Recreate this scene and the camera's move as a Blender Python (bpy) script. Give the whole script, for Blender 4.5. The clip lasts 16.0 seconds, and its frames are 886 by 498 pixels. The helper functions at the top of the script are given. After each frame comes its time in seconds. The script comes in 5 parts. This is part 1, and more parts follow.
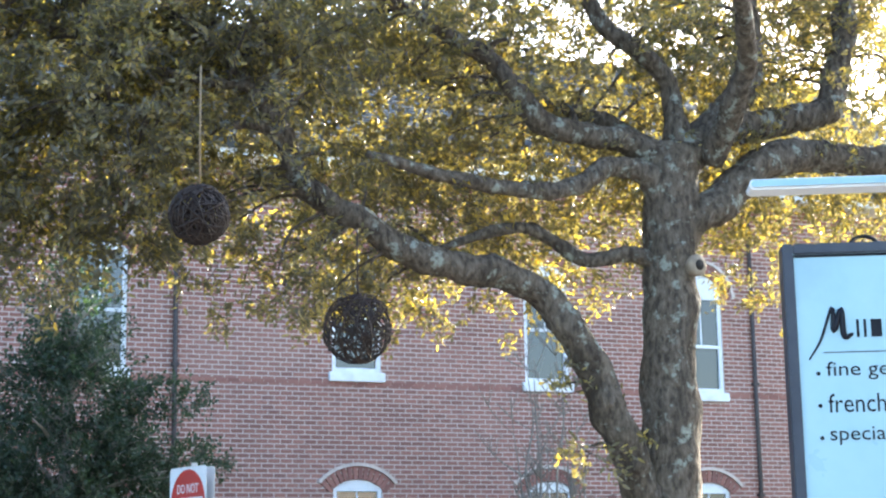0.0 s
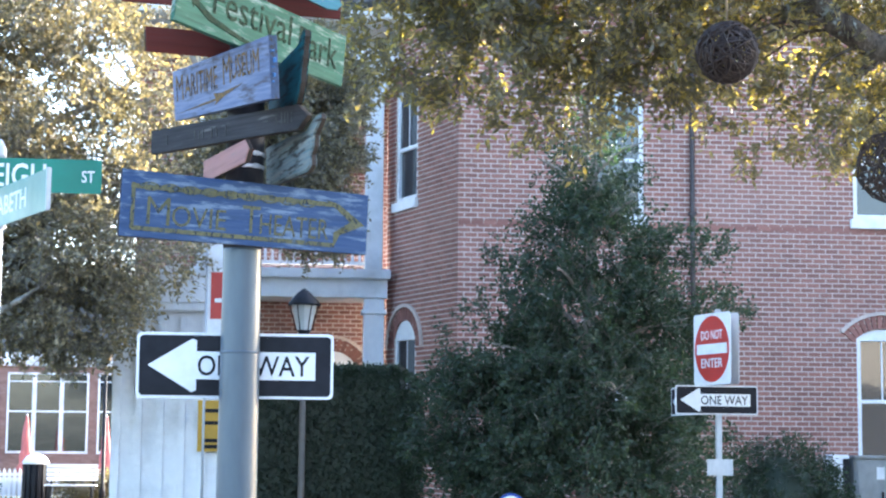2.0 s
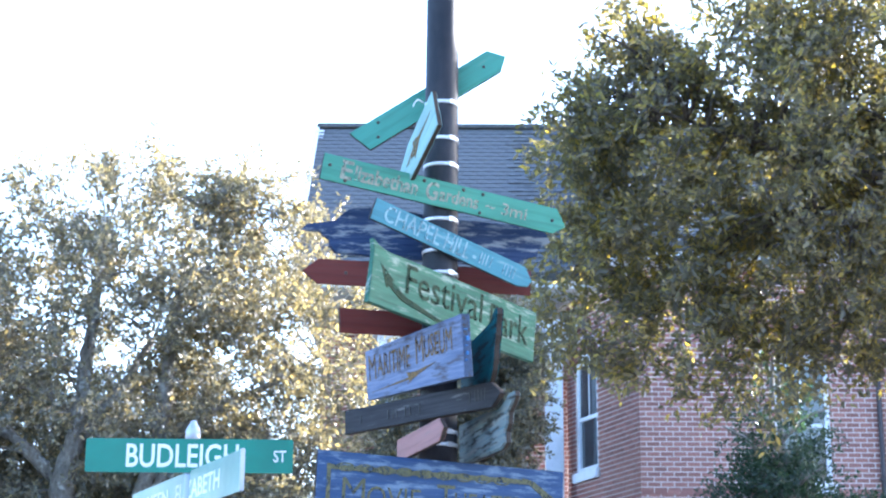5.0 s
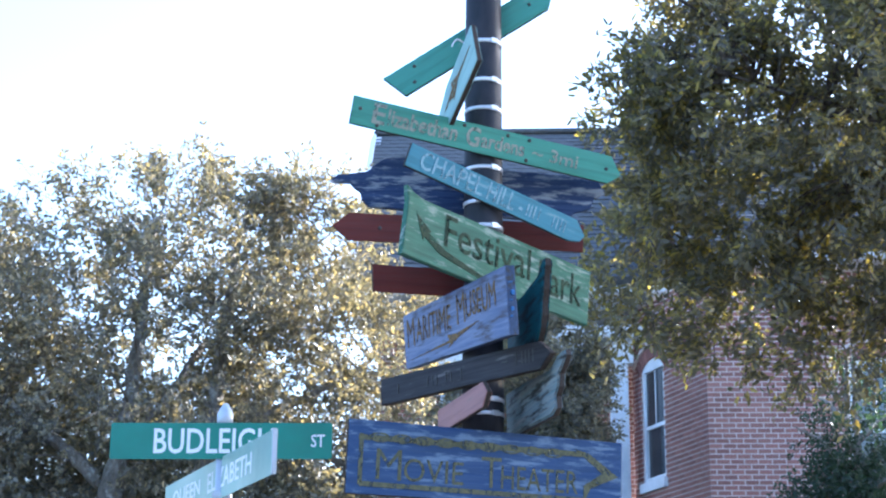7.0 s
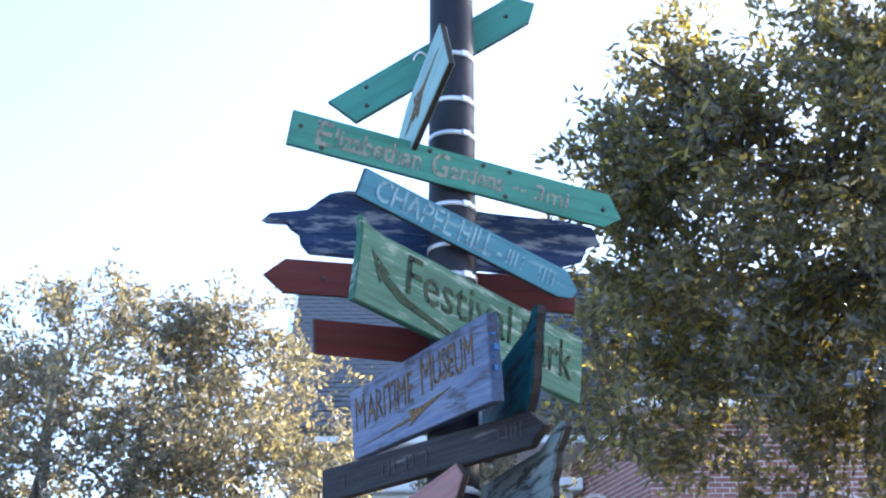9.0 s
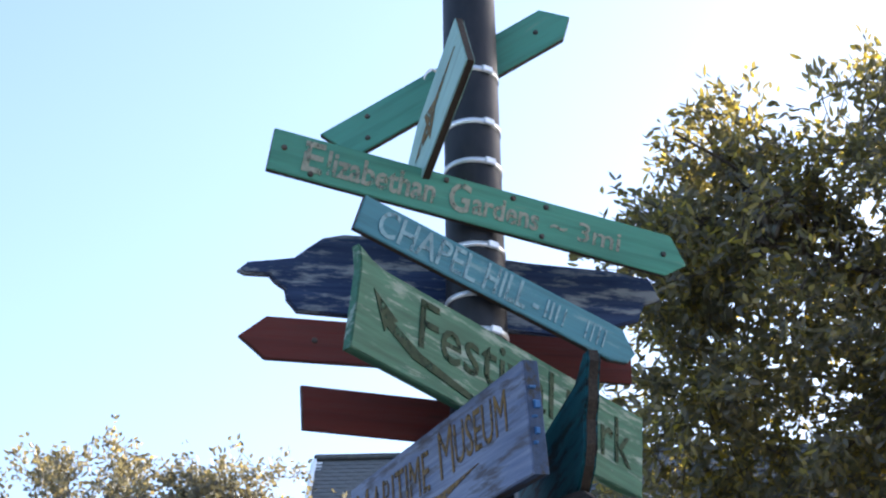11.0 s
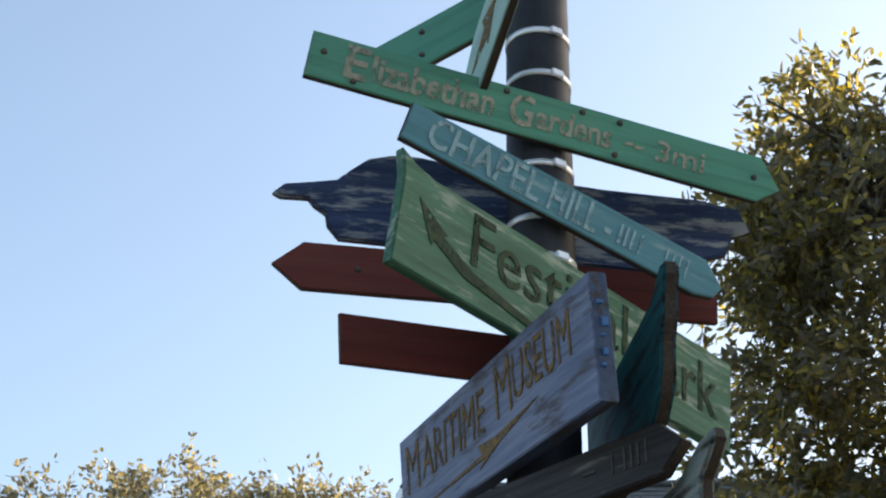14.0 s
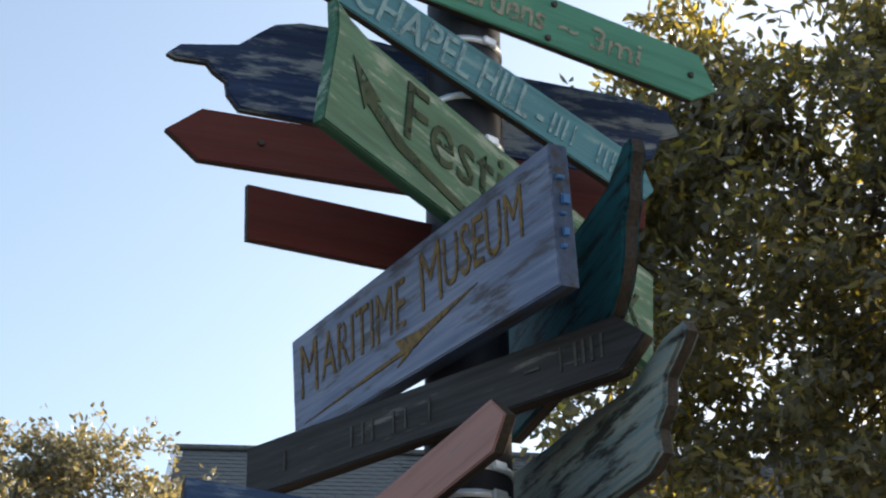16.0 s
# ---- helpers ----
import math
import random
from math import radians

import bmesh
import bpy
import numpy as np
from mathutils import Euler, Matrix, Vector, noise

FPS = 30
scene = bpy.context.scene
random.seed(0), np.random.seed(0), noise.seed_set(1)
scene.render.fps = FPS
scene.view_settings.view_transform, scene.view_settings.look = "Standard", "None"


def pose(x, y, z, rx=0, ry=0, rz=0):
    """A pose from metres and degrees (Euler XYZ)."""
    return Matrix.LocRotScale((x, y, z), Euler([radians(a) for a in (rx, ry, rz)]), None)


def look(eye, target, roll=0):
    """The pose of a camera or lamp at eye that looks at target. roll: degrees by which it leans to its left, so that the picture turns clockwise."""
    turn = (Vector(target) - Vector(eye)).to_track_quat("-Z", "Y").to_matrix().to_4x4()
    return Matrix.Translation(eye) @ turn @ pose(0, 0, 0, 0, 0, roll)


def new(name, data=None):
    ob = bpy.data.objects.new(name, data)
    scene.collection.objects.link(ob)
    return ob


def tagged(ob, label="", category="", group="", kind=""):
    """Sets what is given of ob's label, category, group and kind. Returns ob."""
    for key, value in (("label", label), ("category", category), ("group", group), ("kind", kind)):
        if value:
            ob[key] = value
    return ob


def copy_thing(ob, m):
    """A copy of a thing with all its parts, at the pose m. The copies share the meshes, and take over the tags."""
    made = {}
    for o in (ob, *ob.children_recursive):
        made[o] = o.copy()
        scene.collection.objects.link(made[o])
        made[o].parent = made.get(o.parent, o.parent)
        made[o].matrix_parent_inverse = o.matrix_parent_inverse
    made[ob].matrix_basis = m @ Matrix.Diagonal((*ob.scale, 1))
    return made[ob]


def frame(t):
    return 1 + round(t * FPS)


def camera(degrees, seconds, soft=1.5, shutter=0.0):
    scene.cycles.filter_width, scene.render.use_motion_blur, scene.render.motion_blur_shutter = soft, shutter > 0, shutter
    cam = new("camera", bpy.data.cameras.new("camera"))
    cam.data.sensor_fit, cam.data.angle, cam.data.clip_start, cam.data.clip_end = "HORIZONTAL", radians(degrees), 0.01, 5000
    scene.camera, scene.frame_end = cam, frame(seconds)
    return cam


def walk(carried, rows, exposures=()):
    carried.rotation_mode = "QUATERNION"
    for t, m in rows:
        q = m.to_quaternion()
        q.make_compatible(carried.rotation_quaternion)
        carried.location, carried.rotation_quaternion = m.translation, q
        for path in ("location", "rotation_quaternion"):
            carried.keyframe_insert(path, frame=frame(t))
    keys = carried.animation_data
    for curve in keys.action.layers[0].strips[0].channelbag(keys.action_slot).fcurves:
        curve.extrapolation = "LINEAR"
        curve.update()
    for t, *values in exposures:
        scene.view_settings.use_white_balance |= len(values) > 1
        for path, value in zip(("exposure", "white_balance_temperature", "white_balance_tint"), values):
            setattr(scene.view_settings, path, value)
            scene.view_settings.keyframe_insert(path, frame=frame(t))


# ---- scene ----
cam = camera(29.0, 16.0, soft=2.2)

PATH = [
    (0, (0.252, -8.057, 1.638), (1.01, -6.248, 2.029), -1.0),
    (0.5, (0.243, -7.974, 1.642), (0.915, -6.122, 1.984), -0.9),
    (1, (0.223, -8.013, 1.602), (0.789, -6.117, 1.891), -0.7),
    (1.5, (0.177, -7.955, 1.569), (0.581, -6.012, 1.817), -0.7),
    (2, (0.158, -7.915, 1.569), (0.353, -5.937, 1.795), 0.5),
    (2.5, (0.14, -7.847, 1.57), (0.167, -5.861, 1.802), 0.6),
    (3, (0.124, -7.808, 1.586), (0.068, -5.832, 1.889), 0.8),
    (3.5, (0.119, -7.822, 1.59), (0.073, -5.866, 2.008), 0.8),
    (4, (0.124, -7.841, 1.597), (0.106, -5.904, 2.092), 0.7),
    (4.2, (0.094, -7.902, 1.614), (0.091, -5.967, 2.121), 0.6),
    (6.5, (0.06, -7.464, 1.568), (0.006, -5.541, 2.114), -0.3),
    (7, (0.164, -7.091, 1.501), (0.076, -5.172, 2.059), 0.3),
    (7.5, (0.146, -6.686, 1.507), (0.064, -4.778, 2.102), 1.3),
    (8, (0.004, -6.335, 1.514), (-0.01, -4.445, 2.168), 0.3),
    (8.5, (-0.034, -5.933, 1.479), (-0.028, -4.061, 2.184), -1.1),
    (9, (-0.039, -5.535, 1.533), (-0.033, -3.68, 2.281), -0.3),
    (9.5, (-0.073, -5.153, 1.559), (-0.043, -3.32, 2.359), 0.0),
    (10, (-0.051, -4.807, 1.62), (-0.033, -3.002, 2.481), -0.7),
    (12.5, (-0.044, -3.76, 1.624), (-0.084, -2.036, 2.638), -0.6),
    (13, (-0.072, -3.709, 1.636), (-0.12, -1.973, 2.627), -0.5),
    (13.5, (-0.002, -3.634, 1.644), (-0.114, -1.898, 2.631), 0.3),
    (14, (0.026, -3.604, 1.612), (-0.095, -1.878, 2.614), 0.7),
    (14.5, (0.041, -3.584, 1.598), (-0.076, -1.844, 2.577), 1.0),
    (15, (-0.029, -3.477, 1.587), (-0.133, -1.721, 2.538), 1.9),
    (15.5, (-0.195, -3.351, 1.624), (-0.186, -1.587, 2.566), 0.8),
    (16, (-0.307, -3.147, 1.633), (-0.161, -1.408, 2.611), -0.4),
]
EXPOSURES = [(0, 2.54, 5900, 8), (1.2, 2.82, 5950, 10), (3.0, 2.86, 5300, 12), (4.1, 2.86, 5250, 13), (6.4, 2.55, 5080, 15), (7.0, 2.28, 5100, 15), (10.0, 2.03, 5450, 19), (12.3, 1.26, 6350, 8), (16, 1.22, 6900, 8)]
walk(cam, [(t, look(eye, target, roll)) for t, eye, target, roll in PATH], EXPOSURES)

# ---- light: low sun from behind and to the side, clear sky ----
SUN_AZ, SUN_EL = radians(58), radians(21)
world = bpy.data.worlds.new("world")
scene.world = world
world.use_nodes = True
wt = world.node_tree
sky = wt.nodes.new("ShaderNodeTexSky")
sky.sky_type, sky.sun_disc = "NISHITA", False
sky.sun_elevation, sky.sun_rotation = SUN_EL, SUN_AZ
sky.air_density, sky.dust_density, sky.ozone_density = 1.0, 2.2, 0.7
back = wt.nodes["Background"]
wt.links.new(sky.outputs[0], back.inputs[0])
back.inputs[1].default_value = 0.15
sun = new("sun", bpy.data.lights.new("sun", "SUN"))
sun.data.energy, sun.data.angle, sun.data.color = 5.0, radians(0.5), (1.0, 0.88, 0.70)
SUN_DIR = Vector((math.sin(SUN_AZ) * math.cos(SUN_EL), math.cos(SUN_AZ) * math.cos(SUN_EL), math.sin(SUN_EL)))
sun.matrix_world = look(SUN_DIR * 60, (0, 0, 0))


# ---- materials ----
def nodes(name):
    m = bpy.data.materials.new(name)
    m.use_nodes = True
    return m, m.node_tree, m.node_tree.nodes["Principled BSDF"]


def add(nt, kind, **inputs):
    n = nt.nodes.new(kind)
    for key, v in inputs.items():
        n.inputs[key.replace("_", " ")].default_value = v
    return n


def noise_at(nt, scale, stretch=(1, 1, 1), detail=6.0, rough=0.6):
    tc = nt.nodes.new("ShaderNodeTexCoord")
    mp = nt.nodes.new("ShaderNodeMapping")
    mp.inputs["Scale"].default_value = stretch
    nt.links.new(tc.outputs["Object"], mp.inputs[0])
    n = add(nt, "ShaderNodeTexNoise", Scale=scale, Detail=detail, Roughness=rough)
    nt.links.new(mp.outputs[0], n.inputs["Vector"])
    return n


def ramp(nt, source, lo, hi):
    r = nt.nodes.new("ShaderNodeMapRange")
    r.inputs["From Min"].default_value, r.inputs["From Max"].default_value = lo, hi
    nt.links.new(source, r.inputs["Value"])
    return r.outputs[0]


def mix(nt, fac, a, b):
    n = nt.nodes.new("ShaderNodeMix")
    n.data_type = "RGBA"
    for sock, v in ((n.inputs[0], fac), (n.inputs[6], a), (n.inputs[7], b)):
        if isinstance(v, tuple):
            sock.default_value = (*v, 1)
        elif isinstance(v, float):
            sock.default_value = v
        else:
            nt.links.new(v, sock)
    return n.outputs[2]


def surface(name, c1, c2, scale, rough=0.7, stretch=(1, 1, 1), bump=0.3, depth=0.004, wear=None, wear_scale=3.0,
            wear_range=(0.55, 0.66), metal=0.0, dark=None, wear_stretch=None, gloss=0.5):
    """Two colours by grain, a coarse layer of dirt, and an optional worn layer."""
    m, nt, b = nodes(name)
    fine = noise_at(nt, scale, stretch)
    col = mix(nt, ramp(nt, fine.outputs[0], 0.35, 0.65), c1, c2)
    coarse = noise_at(nt, scale * 0.11 + 0.4, stretch)
    d = dark or tuple(c * 0.62 for c in c1)
    col = mix(nt, ramp(nt, coarse.outputs[0], 0.5, 0.78), col, d)
    if wear:
        w = noise_at(nt, wear_scale, wear_stretch or stretch, 8.0, 0.7)
        col = mix(nt, ramp(nt, w.outputs[0], *wear_range), col, wear)
    nt.links.new(col, b.inputs["Base Color"])
    r = nt.nodes.new("ShaderNodeMapRange")
    r.inputs["To Min"].default_value, r.inputs["To Max"].default_value = max(0.0, rough - 0.12), min(1.0, rough + 0.12)
    nt.links.new(coarse.outputs[0], r.inputs["Value"])
    nt.links.new(r.outputs[0], b.inputs["Roughness"])
    b.inputs["Metallic"].default_value = metal
    b.inputs["Specular IOR Level"].default_value = gloss
    if bump:
        bp = add(nt, "ShaderNodeBump", Strength=bump, Distance=depth)
        nt.links.new(fine.outputs[0], bp.inputs["Height"])
        nt.links.new(bp.outputs[0], b.inputs["Normal"])
    return m


GRAIN = (1.2, 22, 22)


def painted(name, c, worn, amount=0.62, second=None):
    """Weathered paint on a plank, grain along its length."""
    return surface(name, c, second or tuple(x * 0.82 + 0.02 for x in c), 3.0, 0.62, GRAIN, 0.5, 0.003, worn, 2.2,
                   (amount - 0.02, amount + 0.07), dark=tuple(x * 0.38 for x in c), wear_stretch=(2.0, 11, 11), gloss=0.18)


GREEN = painted("green_paint", (0.09, 0.29, 0.205), (0.17, 0.29, 0.21), 0.64)
MINT = painted("mint_paint", (0.09, 0.29, 0.215), (0.16, 0.29, 0.22), 0.62)
AQUA = painted("aqua_paint", (0.085, 0.235, 0.285), (0.19, 0.31, 0.33), 0.58)
LIME = painted("festival_green_paint", (0.052, 0.148, 0.092), (0.22, 0.28, 0.235), 0.55, (0.036, 0.100, 0.064))
PALE = painted("pale_aqua_paint", (0.30, 0.46, 0.42), (0.24, 0.30, 0.22), 0.58)
NAVY = painted("navy_paint", (0.018, 0.033, 0.085), (0.24, 0.26, 0.29), 0.52, (0.045, 0.07, 0.15))
RED = painted("oxide_red_paint", (0.135, 0.028, 0.022), (0.10, 0.035, 0.028), 0.62)
LILAC = painted("grey_blue_paint", (0.19, 0.222, 0.32), (0.075, 0.075, 0.095), 0.54, (0.105, 0.135, 0.235))
TEAL = painted("dark_teal_paint", (0.008, 0.062, 0.078), (0.006, 0.012, 0.015), 0.50, (0.012, 0.095, 0.115))
GREY = painted("weathered_grey_wood", (0.040, 0.038, 0.041), (0.13, 0.12, 0.115), 0.60, (0.019, 0.018, 0.020))
PINK = painted("faded_pink_paint", (0.34, 0.17, 0.15), (0.25, 0.16, 0.14), 0.62)
DRIFT = painted("driftwood_paint", (0.095, 0.16, 0.175), (0.022, 0.021, 0.019), 0.51, (0.25, 0.25, 0.225))
ROYAL = painted("royal_blue_paint", (0.026, 0.055, 0.135), (0.15, 0.20, 0.275), 0.53, (0.055, 0.088, 0.165))
SLATE = painted("dark_slate_edge_paint", (0.035, 0.055, 0.10), (0.05, 0.045, 0.04), 0.55, (0.06, 0.09, 0.16))
BRIGHT = painted("bright_blue_flakes", (0.05, 0.16, 0.38), (0.22, 0.36, 0.50), 0.55)


def worn_letters(name, c1, c2, lo, hi, scale=34):
    """Brushed letters whose paint has flaked off in places, down to the board."""
    m = surface(name, c1, c2, 60, 0.7, bump=0, gloss=0.12)
    nt = m.node_tree
    flake = noise_at(nt, scale, (1, 1, 0.6), 5.0, 0.65)
    tr = nt.nodes.new("ShaderNodeBsdfTransparent")
    ms = nt.nodes.new("ShaderNodeMixShader")
    out = nt.nodes["Material Output"]
    src = out.inputs[0].links[0].from_socket
    nt.links.new(ramp(nt, flake.outputs[0], lo, hi), ms.inputs[0])
    nt.links.new(src, ms.inputs[1])
    nt.links.new(tr.outputs[0], ms.inputs[2])
    nt.links.new(ms.outputs[0], out.inputs[0])
    return m


EDGE = surface("cut_wood_edge", (0.030, 0.024, 0.020), (0.062, 0.046, 0.035), 6, 0.8, GRAIN, 0.4, gloss=0.2)
BEIGE = worn_letters("faded_beige_letters", (0.36, 0.34, 0.28), (0.26, 0.29, 0.22), 0.50, 0.66)
ICE = worn_letters("faded_white_letters", (0.30, 0.42, 0.45), (0.20, 0.34, 0.38), 0.50, 0.68)
INK = worn_letters("dark_green_letters", (0.02, 0.035, 0.02), (0.035, 0.06, 0.03), 0.54, 0.72)
GOLD = worn_letters("ochre_letters", (0.20, 0.13, 0.05), (0.11, 0.075, 0.045), 0.51, 0.66)
FAINT = surface("faint_painted_strokes", (0.085, 0.08, 0.075), (0.05, 0.05, 0.05), 60, 0.8, bump=0, gloss=0.1)
OLIVE = worn_letters("olive_gold_letters", (0.15, 0.14, 0.075), (0.085, 0.09, 0.06), 0.51, 0.70)
POLE_LOW = surface("blue_grey_pole_paint", (0.055, 0.080, 0.106), (0.070, 0.098, 0.124), 14, 0.33, (1, 1, 0.3), 0.1, 0.001)
POLE_TOP = surface("black_wrapped_pole", (0.016, 0.018, 0.024), (0.03, 0.03, 0.036), 18, 0.5, (1, 1, 0.4), 0.2, 0.002, gloss=0.2)
STEEL = surface("banding_steel", (0.72, 0.73, 0.75), (0.80, 0.81, 0.82), 30, 0.35, bump=0.1, metal=0.6)
ZINC = surface("galvanised_steel", (0.42, 0.45, 0.49), (0.50, 0.53, 0.57), 25, 0.5, (1, 1, 0.3), 0.1, 0.001, metal=0.35)
BOLT = surface("rusted_bolt", (0.035, 0.035, 0.04), (0.08, 0.05, 0.035), 40, 0.6, bump=0.2)
SIGN_BLACK = surface("sign_black", (0.008, 0.009, 0.014), (0.014, 0.015, 0.022), 12, 0.4, bump=0, gloss=0.15)
SIGN_WHITE = surface("sign_white", (0.74, 0.76, 0.78), (0.66, 0.68, 0.71), 10, 0.4, bump=0)
SIGN_RED = surface("sign_red", (0.46, 0.03, 0.02), (0.40, 0.025, 0.02), 8, 0.4, bump=0)
SIGN_GREEN = surface("street_sign_green", (0.0, 0.17, 0.115), (0.0, 0.15, 0.10), 8, 0.38, bump=0)
YELLOW = surface("yellow_sign_paint", (0.55, 0.33, 0.03), (0.50, 0.30, 0.03), 12, 0.5, bump=0)
WHITE = surface("white_trim_paint", (0.82, 0.84, 0.86), (0.77, 0.79, 0.82), 9, 0.5, bump=0.15)
LIGHTBOX = surface("pale_blue_acrylic", (0.34, 0.52, 0.60), (0.31, 0.49, 0.57), 2.5, 0.3, bump=0)
NAVY_METAL = surface("navy_metal_frame", (0.02, 0.025, 0.045), (0.03, 0.035, 0.055), 9, 0.4, bump=0.05)
MORTAR = surface("pale_pink_mortar", (0.68, 0.59, 0.53), (0.58, 0.49, 0.44), 22, 0.9, bump=0.4, gloss=0.2)
SHINGLE = surface("grey_slate_shingles", (0.085, 0.09, 0.095), (0.135, 0.14, 0.145), 7, 0.85, bump=0.4, gloss=0.2)
SOIL = surface("lawn_and_soil", (0.07, 0.085, 0.035), (0.10, 0.09, 0.05), 3.0, 0.95, bump=0.6, depth=0.03, gloss=0.2)
ASPHALT = surface("asphalt", (0.045, 0.045, 0.047), (0.065, 0.064, 0.062), 60, 0.9, bump=0.5, gloss=0.2)
CONCRETE = surface("concrete", (0.19, 0.18, 0.165), (0.15, 0.142, 0.13), 14, 0.85, bump=0.3, gloss=0.2)
VINE = surface("dark_grapevine", (0.020, 0.013, 0.011), (0.048, 0.030, 0.023), 20, 0.6, bump=0.3, gloss=0.35)
CORD = surface("jute_cord", (0.30, 0.22, 0.13), (0.24, 0.17, 0.10), 60, 0.9, bump=0.3)
COPPER = surface("dark_downpipe", (0.045, 0.035, 0.034), (0.07, 0.055, 0.05), 9, 0.6, bump=0.1)
IRON = surface("black_iron", (0.009, 0.010, 0.014), (0.014, 0.015, 0.019), 20, 0.5, bump=0.1, gloss=0.2)
BRONZE = surface("brown_post_paint", (0.10, 0.085, 0.07), (0.13, 0.11, 0.09), 12, 0.6, bump=0.1)
BOXGREY = surface("grey_cabinet_paint", (0.22, 0.23, 0.23), (0.27, 0.28, 0.28), 8, 0.5, bump=0.05)
PINKCLOTH = surface("pink_canvas", (0.50, 0.16, 0.15), (0.42, 0.12, 0.12), 20, 0.9, bump=0.2)
BLUECLOTH = surface("blue_canvas", (0.03, 0.06, 0.25), (0.04, 0.08, 0.30), 20, 0.9, bump=0.2)


def brick_material():
    m, nt, b = nodes("red_brick")
    info = nt.nodes.new("ShaderNodeObjectInfo")
    geo = nt.nodes.new("ShaderNodeNewGeometry")
    s = nt.nodes.new("ShaderNodeMath")
    s.operation = "ADD"
    nt.links.new(info.outputs["Random"], s.inputs[0])
    nt.links.new(geo.outputs["Random Per Island"], s.inputs[1])
    fr = nt.nodes.new("ShaderNodeMath")
    fr.operation = "FRACT"
    nt.links.new(s.outputs[0], fr.inputs[0])
    col = mix(nt, fr.outputs[0], (0.23, 0.115, 0.095), (0.38, 0.185, 0.15))
    n = noise_at(nt, 30)
    col = mix(nt, ramp(nt, n.outputs[0], 0.45, 0.8), col, (0.20, 0.10, 0.09))
    big = noise_at(nt, 0.5)
    col = mix(nt, ramp(nt, big.outputs[0], 0.5, 0.85), col, (0.40, 0.22, 0.185))
    nt.links.new(col, b.inputs["Base Color"])
    b.inputs["Roughness"].default_value = 0.85
    b.inputs["Specular IOR Level"].default_value = 0.2
    bp = add(nt, "ShaderNodeBump", Strength=0.4, Distance=0.004)
    nt.links.new(n.outputs[0], bp.inputs["Height"])
    nt.links.new(bp.outputs[0], b.inputs["Normal"])
    return m


BRICK = brick_material()
CAFE_BRICK = surface("brown_cafe_brick", (0.30, 0.195, 0.165), (0.22, 0.135, 0.11), 3.2, 0.85, (1, 1, 3), 0.4, 0.01, (0.36, 0.27, 0.235), 2.0, (0.55, 0.68), gloss=0.2)


def glass_material():
    m, nt, b = nodes("window_glass")
    b.inputs["Base Color"].default_value = (0.02, 0.025, 0.03, 1)
    b.inputs["Roughness"].default_value = 0.04
    b.inputs["IOR"].default_value = 1.9
    n = noise_at(nt, 1.6)
    bp = add(nt, "ShaderNodeBump", Strength=0.12, Distance=0.02)
    nt.links.new(n.outputs[0], bp.inputs["Height"])
    nt.links.new(bp.outputs[0], b.inputs["Normal"])
    return m


GLASS = glass_material()


def leaf_material(name, dark, light, through_col, share, back_mix, rough=0.42, thin=0.34):
    """Leaves: glossy top, light passing through, colours varied leaf by leaf."""
    m, nt, b = nodes(name)
    geo = nt.nodes.new("ShaderNodeNewGeometry")
    rnd = geo.outputs["Random Per Island"]
    col = mix(nt, rnd, dark, light)
    patch = noise_at(nt, 0.7)
    col = mix(nt, ramp(nt, patch.outputs[0], 0.45, 0.75), col, tuple(x * 0.8 for x in dark))
    nt.links.new(col, b.inputs["Base Color"])
    b.inputs["Roughness"].default_value = rough
    tr = nt.nodes.new("ShaderNodeBsdfTranslucent")
    tcol = mix(nt, ramp(nt, rnd, share, 1.0), through_col, back_mix)
    nt.links.new(tcol, tr.inputs[0])
    ms = nt.nodes.new("ShaderNodeMixShader")
    ms.inputs[0].default_value = thin
    nt.links.new(b.outputs[0], ms.inputs[1])
    nt.links.new(tr.outputs[0], ms.inputs[2])
    nt.links.new(ms.outputs[0], nt.nodes["Material Output"].inputs[0])
    return m


OAK_LEAF = leaf_material("oak_leaf", (0.056, 0.059, 0.053), (0.172, 0.168, 0.145), (0.29, 0.245, 0.065), 0.58, (0.98, 0.72, 0.06), rough=0.37, thin=0.46)
PARK_LEAF = leaf_material("park_oak_leaf", (0.095, 0.10, 0.085), (0.29, 0.28, 0.225), (0.28, 0.235, 0.10), 0.55, (0.82, 0.61, 0.18), thin=0.36)
HOLLY_LEAF = leaf_material("holly_leaf", (0.023, 0.042, 0.029), (0.053, 0.077, 0.047), (0.05, 0.10, 0.03), 0.8, (0.12, 0.17, 0.04), 0.55)
HEDGE_LEAF = leaf_material("hedge_leaf", (0.012, 0.026, 0.016), (0.03, 0.05, 0.028), (0.03, 0.06, 0.02), 0.8, (0.06, 0.10, 0.03))
BARK = surface("lichened_oak_bark", (0.048, 0.037, 0.029), (0.17, 0.138, 0.108), 11, 0.92, (2.4, 2.4, 1.1), 1.0, 0.05,
               (0.26, 0.27, 0.235), 7.0, (0.56, 0.62), wear_stretch=(1, 1, 1), gloss=0.15)
PALE_BARK = surface("pale_oak_bark", (0.13, 0.118, 0.10), (0.25, 0.23, 0.195), 9, 0.9, (2.4, 2.4, 1.2), 1.0, 0.04,
                    (0.34, 0.34, 0.31), 6.0, (0.56, 0.64), wear_stretch=(1, 1, 1), gloss=0.15)
TWIG = surface("grey_twig", (0.20, 0.18, 0.155), (0.26, 0.235, 0.20), 18, 0.9, bump=0.4, gloss=0.2)
SCAR = surface("pruning_scar", (0.27, 0.215, 0.16), (0.19, 0.15, 0.115), 16, 0.85, bump=0.4)
